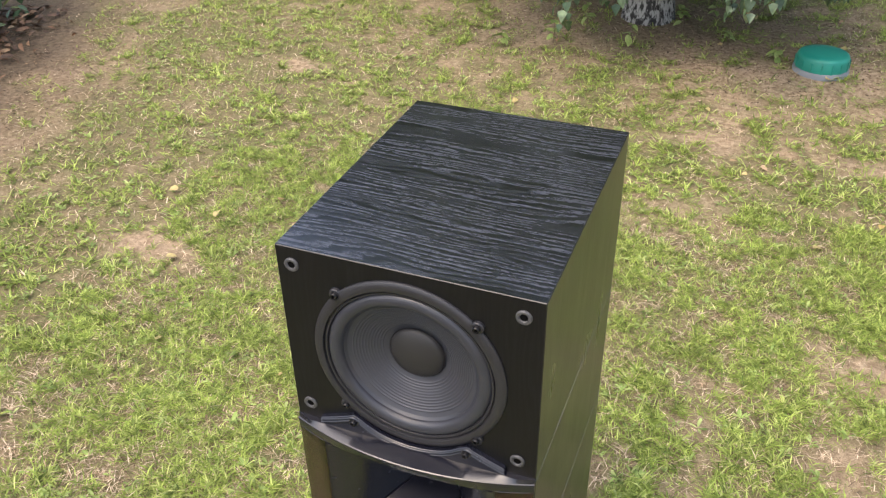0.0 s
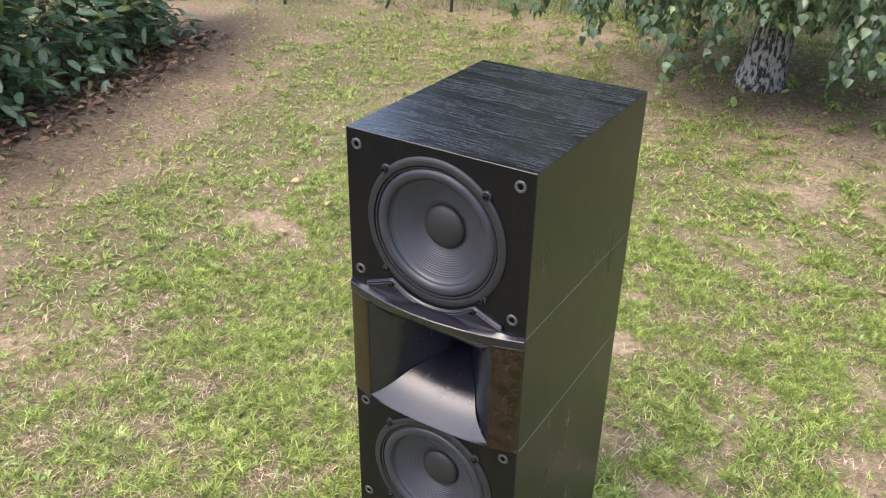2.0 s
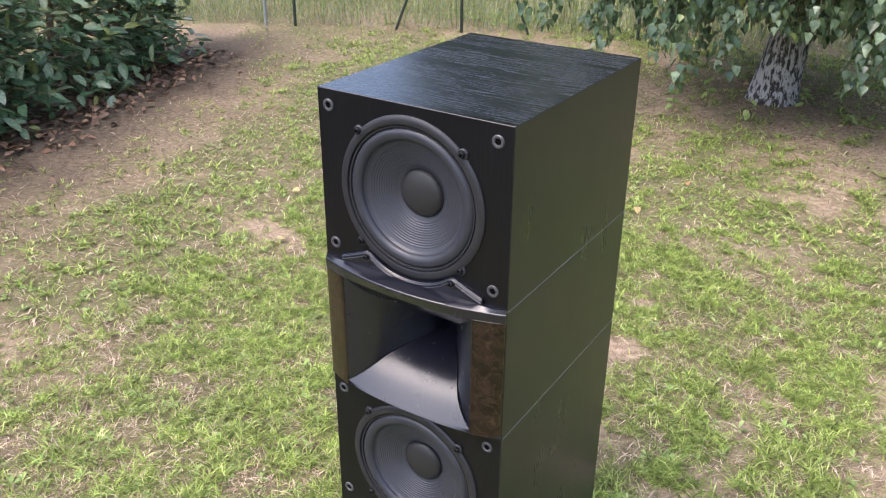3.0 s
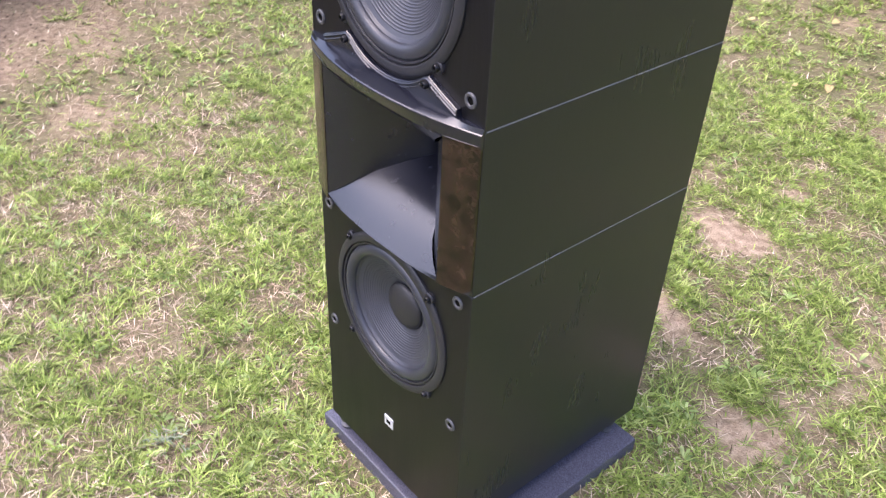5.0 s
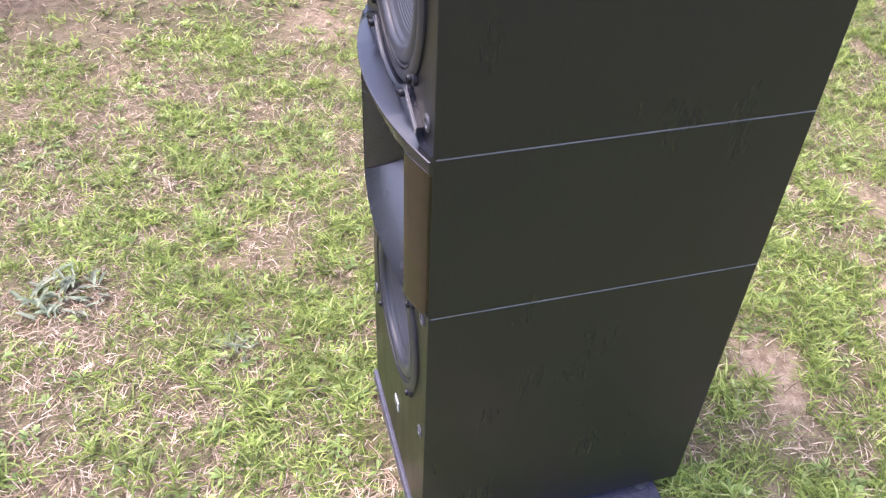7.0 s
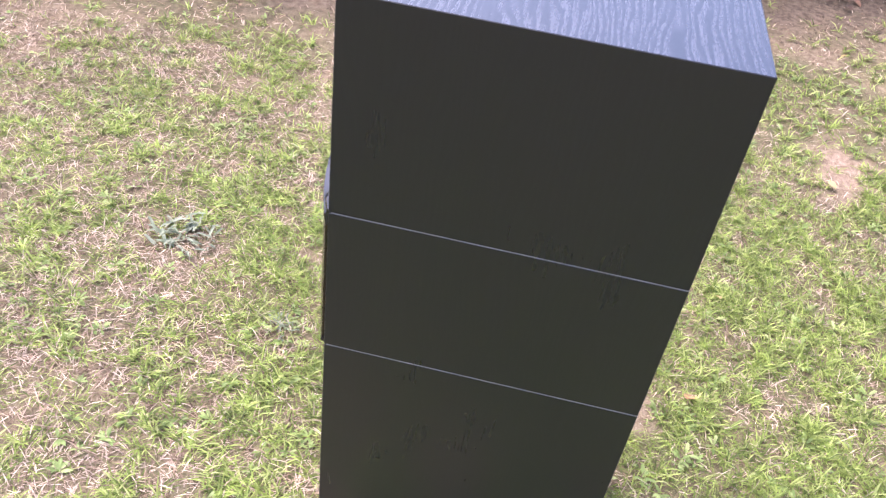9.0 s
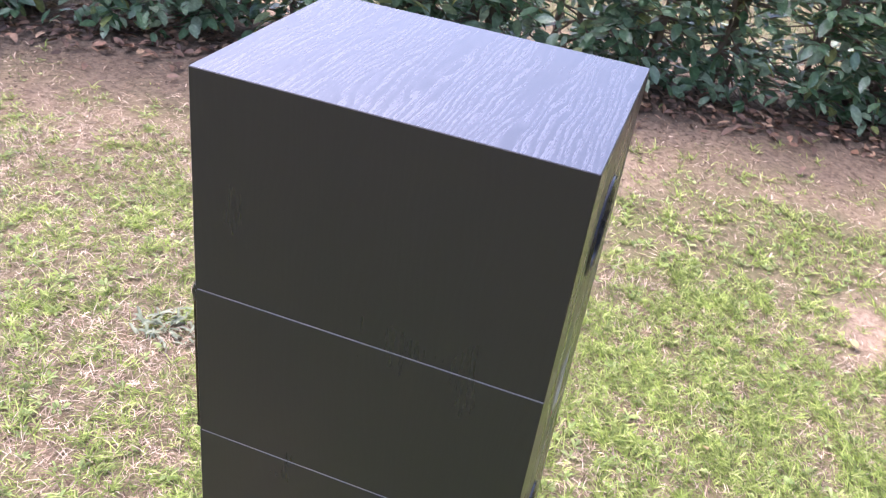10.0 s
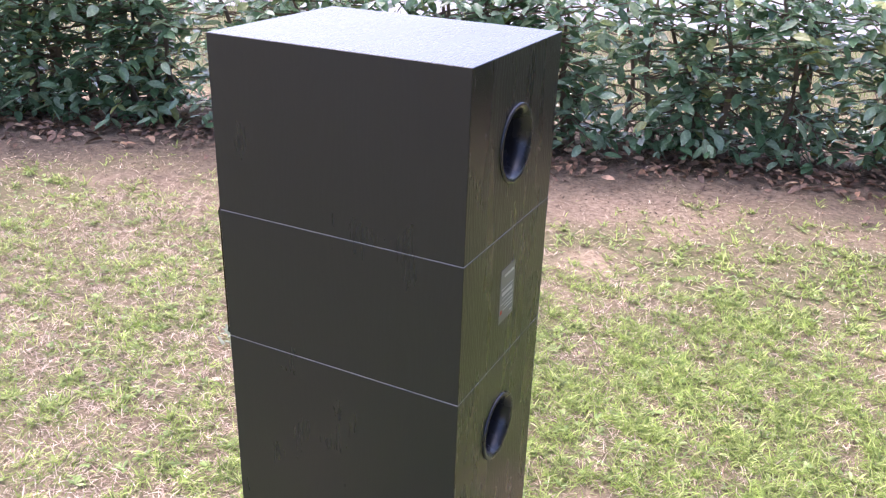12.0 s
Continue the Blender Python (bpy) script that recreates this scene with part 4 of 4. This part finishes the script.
def seedling(x, y, height, seed):
    """A young shoot with a few bright leaves."""
    r = random.Random(seed)
    ob = tagged(new("seedling"), "bright green leafy seedling on bare soil", "seedling", group="seedlings under the birch")
    ob.location = (x, y, 0)
    bm = bmesh.new()
    tip = Vector((r.uniform(-0.03, 0.03), r.uniform(-0.03, 0.03), height))
    tube(bm, [(0, 0, -0.02), tip * 0.5 + Vector((0.008, 0, 0)), tip], [0.0022, 0.0018, 0.001], 5)
    part("stem", bm, TWIG, ob)
    for k in range(9):
        a = k * 2.4 + r.uniform(-0.4, 0.4)
        single_leaf(SEEDLING_MESH, ob, (tip * r.uniform(0.35, 1.0), turn_matrix((math.cos(a), math.sin(a), r.uniform(-0.6, 0.3)), r.uniform(-0.4, 0.4)), r.uniform(0.6, 1.1)))


SEEDLING_MESH = mesh_of("leaf", *leaf_template(0.055, 0.034, 0.6, 0.2), WEED)
for k, (sx, sy, sh) in enumerate(((-0.6, 3.62, 0.17), (-0.72, 3.42, 0.12), (-0.36, 3.5, 0.14), (-0.12, 3.78, 0.12), (0.02, 4.0, 0.16), (0.12, 3.72, 0.07), (-0.95, 3.3, 0.08), (0.35, 3.55, 0.06))):
    seedling(sx, sy, sh, 300 + k)


# ---- lid, fence, field ----
def drain_lid():
    ob = tagged(new("drain_lid"), "round turquoise green plastic lid on a grey collar", "lid")
    ob.location = (0.56, 3.49, 0)
    turn = Matrix.Rotation(radians(90), 3, "X")
    for name, prof, m, label in (("collar", [(0.0, -0.05), (0.124, -0.05), (0.126, 0.016), (0.12, 0.026), (0.0, 0.026)], LID_GREY, "grey collar"),
                                 ("cap", [(0.119, 0.018), (0.12, 0.03), (0.117, 0.075), (0.111, 0.086), (0.102, 0.09), (0.06, 0.093), (0.0, 0.094)], LID_GREEN, "faded turquoise green cap")):
        bm = lathe(prof, 40)
        bmesh.ops.rotate(bm, verts=bm.verts[:], cent=(0, 0, 0), matrix=turn)
        part(name, bm, m, ob, label, 40)
    for k in range(16):
        a = 2 * math.pi * k / 16
        rib = block(0.1175, 0.122, -0.004, 0.004, 0.024, 0.072, 0.0015)
        bmesh.ops.rotate(rib, verts=rib.verts[:], cent=(0, 0, 0), matrix=Matrix.Rotation(a, 3, "Z"))
        part("rib", rib, LID_GREEN, ob)


drain_lid()


def fence():
    a, b = Vector((-6.6, 2.75, 0)), Vector((4.2, 7.45, 0))
    u = (b - a).normalized()
    ob = tagged(new("wire_fence"), "wire mesh fence on dark green metal posts", "fence")

    def post(p, top=1.5, m=POST_GREEN, name="post"):
        bm = bmesh.new()
        tube(bm, [p + Vector((0, 0, -0.1)), p + Vector((0, 0, top))], [0.012, 0.012], 10)
        part(name, bm, m, ob, smooth=50)

    middle = Vector((-2.66, 4.42, 0))
    for k in range(-3, 5):
        post(middle + u * 1.26 * k)
    post(Vector((-3.98, 3.78, 0)), 1.3, POST_GREY, "grey_post")
    for s in (-1, 1):
        bm = bmesh.new()
        foot = middle + u * 0.52 * s
        tube(bm, [foot + Vector((0, 0, -0.08)), middle + Vector((0, 0, 1.25))], [0.010, 0.010], 8)
        part("brace", bm, POST_GREEN, ob, "slanting brace", 50)
    bm = bmesh.new()
    length, high = 9.5, 1.45
    start = middle - u * 4.0
    for sgn in (1, -1):
        s = -high
        while s < length:
            lo, hi = max(0.0, s), min(length, s + high)
            z0, z1 = (lo - s, hi - s) if sgn > 0 else (high - (lo - s), high - (hi - s))
            if hi - lo > 0.05:
                tube(bm, [start + u * lo + Vector((0, 0, z0 + 0.02)), start + u * hi + Vector((0, 0, z1 + 0.02))], [0.0011, 0.0011], 3)
            s += 0.09
    wires = part("wire_mesh", bm, POST_GREY, ob, "thin grey wire mesh")


fence()


def track_edge(y):
    return -7.2 - 0.28 * (y - 1.0)


def on_track(x, y):
    return (x < track_edge(y) + 0.15 * np.sin(y * 2.1)) & (x > track_edge(y) - 4.5) & (y < 1.2)


def gravel_track():
    """A pale track behind the hedge, seen through its upper leaves."""
    ys = np.arange(-9.0, 1.41, 0.4)
    xs = np.linspace(0, 1, 12)
    Y, U = np.meshgrid(ys, xs, indexing="ij")
    X = track_edge(Y) + 0.15 * np.sin(Y * 2.1) * (1 - U) - 4.5 * U
    idx = np.arange(X.size).reshape(X.shape)
    quads = np.stack([idx[:-1, :-1], idx[1:, :-1], idx[1:, 1:], idx[:-1, 1:]], -1).reshape(-1, 4)
    me = mesh_of("track", np.stack([X, Y, np.full(X.shape, 0.016)], -1).reshape(-1, 3), quads, np.zeros((0, 3), int), GRAVEL)
    tagged(new("track", me), "pale grey gravel track behind the hedge", "track", kind="structure")


gravel_track()


def field():
    """Uncut grass beyond the fence and behind the hedge."""
    x, y = scatter(260000, -13, 6, -6, 14)
    behind = np.maximum((y - 4.42) * 0.917 - (x + 2.66) * 0.399, -hedge_distance(x, y) - 0.9)
    k = (behind > 0.05) & (rng.random(len(x)) < np.clip(1.2 - behind / 8, 0.2, 1)) & (x < 3) & ~on_track(x, y)
    x, y, n = x[k], y[k], int(k.sum())
    tall = np.where((y - 4.42) * 0.917 - (x + 2.66) * 0.399 > 0, rng.uniform(0.08, 0.34, n), rng.uniform(0.03, 0.09, n))
    tagged(new("tall_grass", ribbons("tall_grass", x, y, tall, rng.uniform(0.003, 0.007, n), rng.uniform(0.1, 1.0, n), rng.uniform(0, 6.28, n), TALL_GRASS)), "tall uncut pale grass beyond the fence", "tall grass", kind="stuff")


field()


def far_trees():
    """A belt of trees out of view beyond the field, added for the dark reflection in the cabinet top."""
    r = random.Random(77)
    template = leaf_template(1.15, 0.9, 0.6, 0.2)
    places = []
    for k in range(34):
        x, y, top = -14 + 1.0 * k + r.uniform(-0.4, 0.4), 23 + r.uniform(-1.5, 3), r.uniform(17, 22)
        for j in range(420):
            z = r.uniform(0.3, top)
            w = 1.9 * math.sqrt(max(0.05, 1 - (z / top - 0.35) ** 2 * 1.6))
            a, d = r.uniform(0, 6.28), w * math.sqrt(r.random())
            places.append((Vector((x + d * math.cos(a), y + d * math.sin(a), z)), turn_matrix((math.cos(a), math.sin(a), r.uniform(-0.9, 0.5)), r.uniform(-1, 1)), r.uniform(0.6, 1.2)))
    tagged(new("far_trees", joined_leaves("far_trees", template, places, BIRCH_LEAF)), "dense green tree belt out of view, added for dark reflections", "trees", kind="stuff")


far_trees()


def fallen_leaves():
    r = random.Random(9)
    mesh = mesh_of("fallen_leaf", *leaf_template(0.045, 0.036, 1.0, 0.3), YELLOW_LEAF)
    for k in range(46):
        if k < 28:
            x, y = r.uniform(-0.9, 1.3), r.uniform(2.0, 4.3)
        else:
            x, y = r.uniform(-2.4, 1.0), r.uniform(-1.8, 2.2)
        if abs(x) < 0.35 and -0.15 < y < 0.6:
            continue
        ob = tagged(new("fallen_leaf", mesh), "small yellow fallen birch leaf on the lawn", "leaf", group="fallen leaves on the lawn")
        s = r.uniform(0.45, 0.85)
        a = r.uniform(0, 6.28)
        z = float(relief(np.array([x]), np.array([y]))[0])
        ob.matrix_basis = Matrix.LocRotScale(Vector((x, y, z + 0.018)), turn_matrix((math.cos(a), math.sin(a), r.uniform(-0.15, 0.25)), r.uniform(-0.4, 0.4)).to_quaternion(), Vector((s, s, s)))


fallen_leaves()
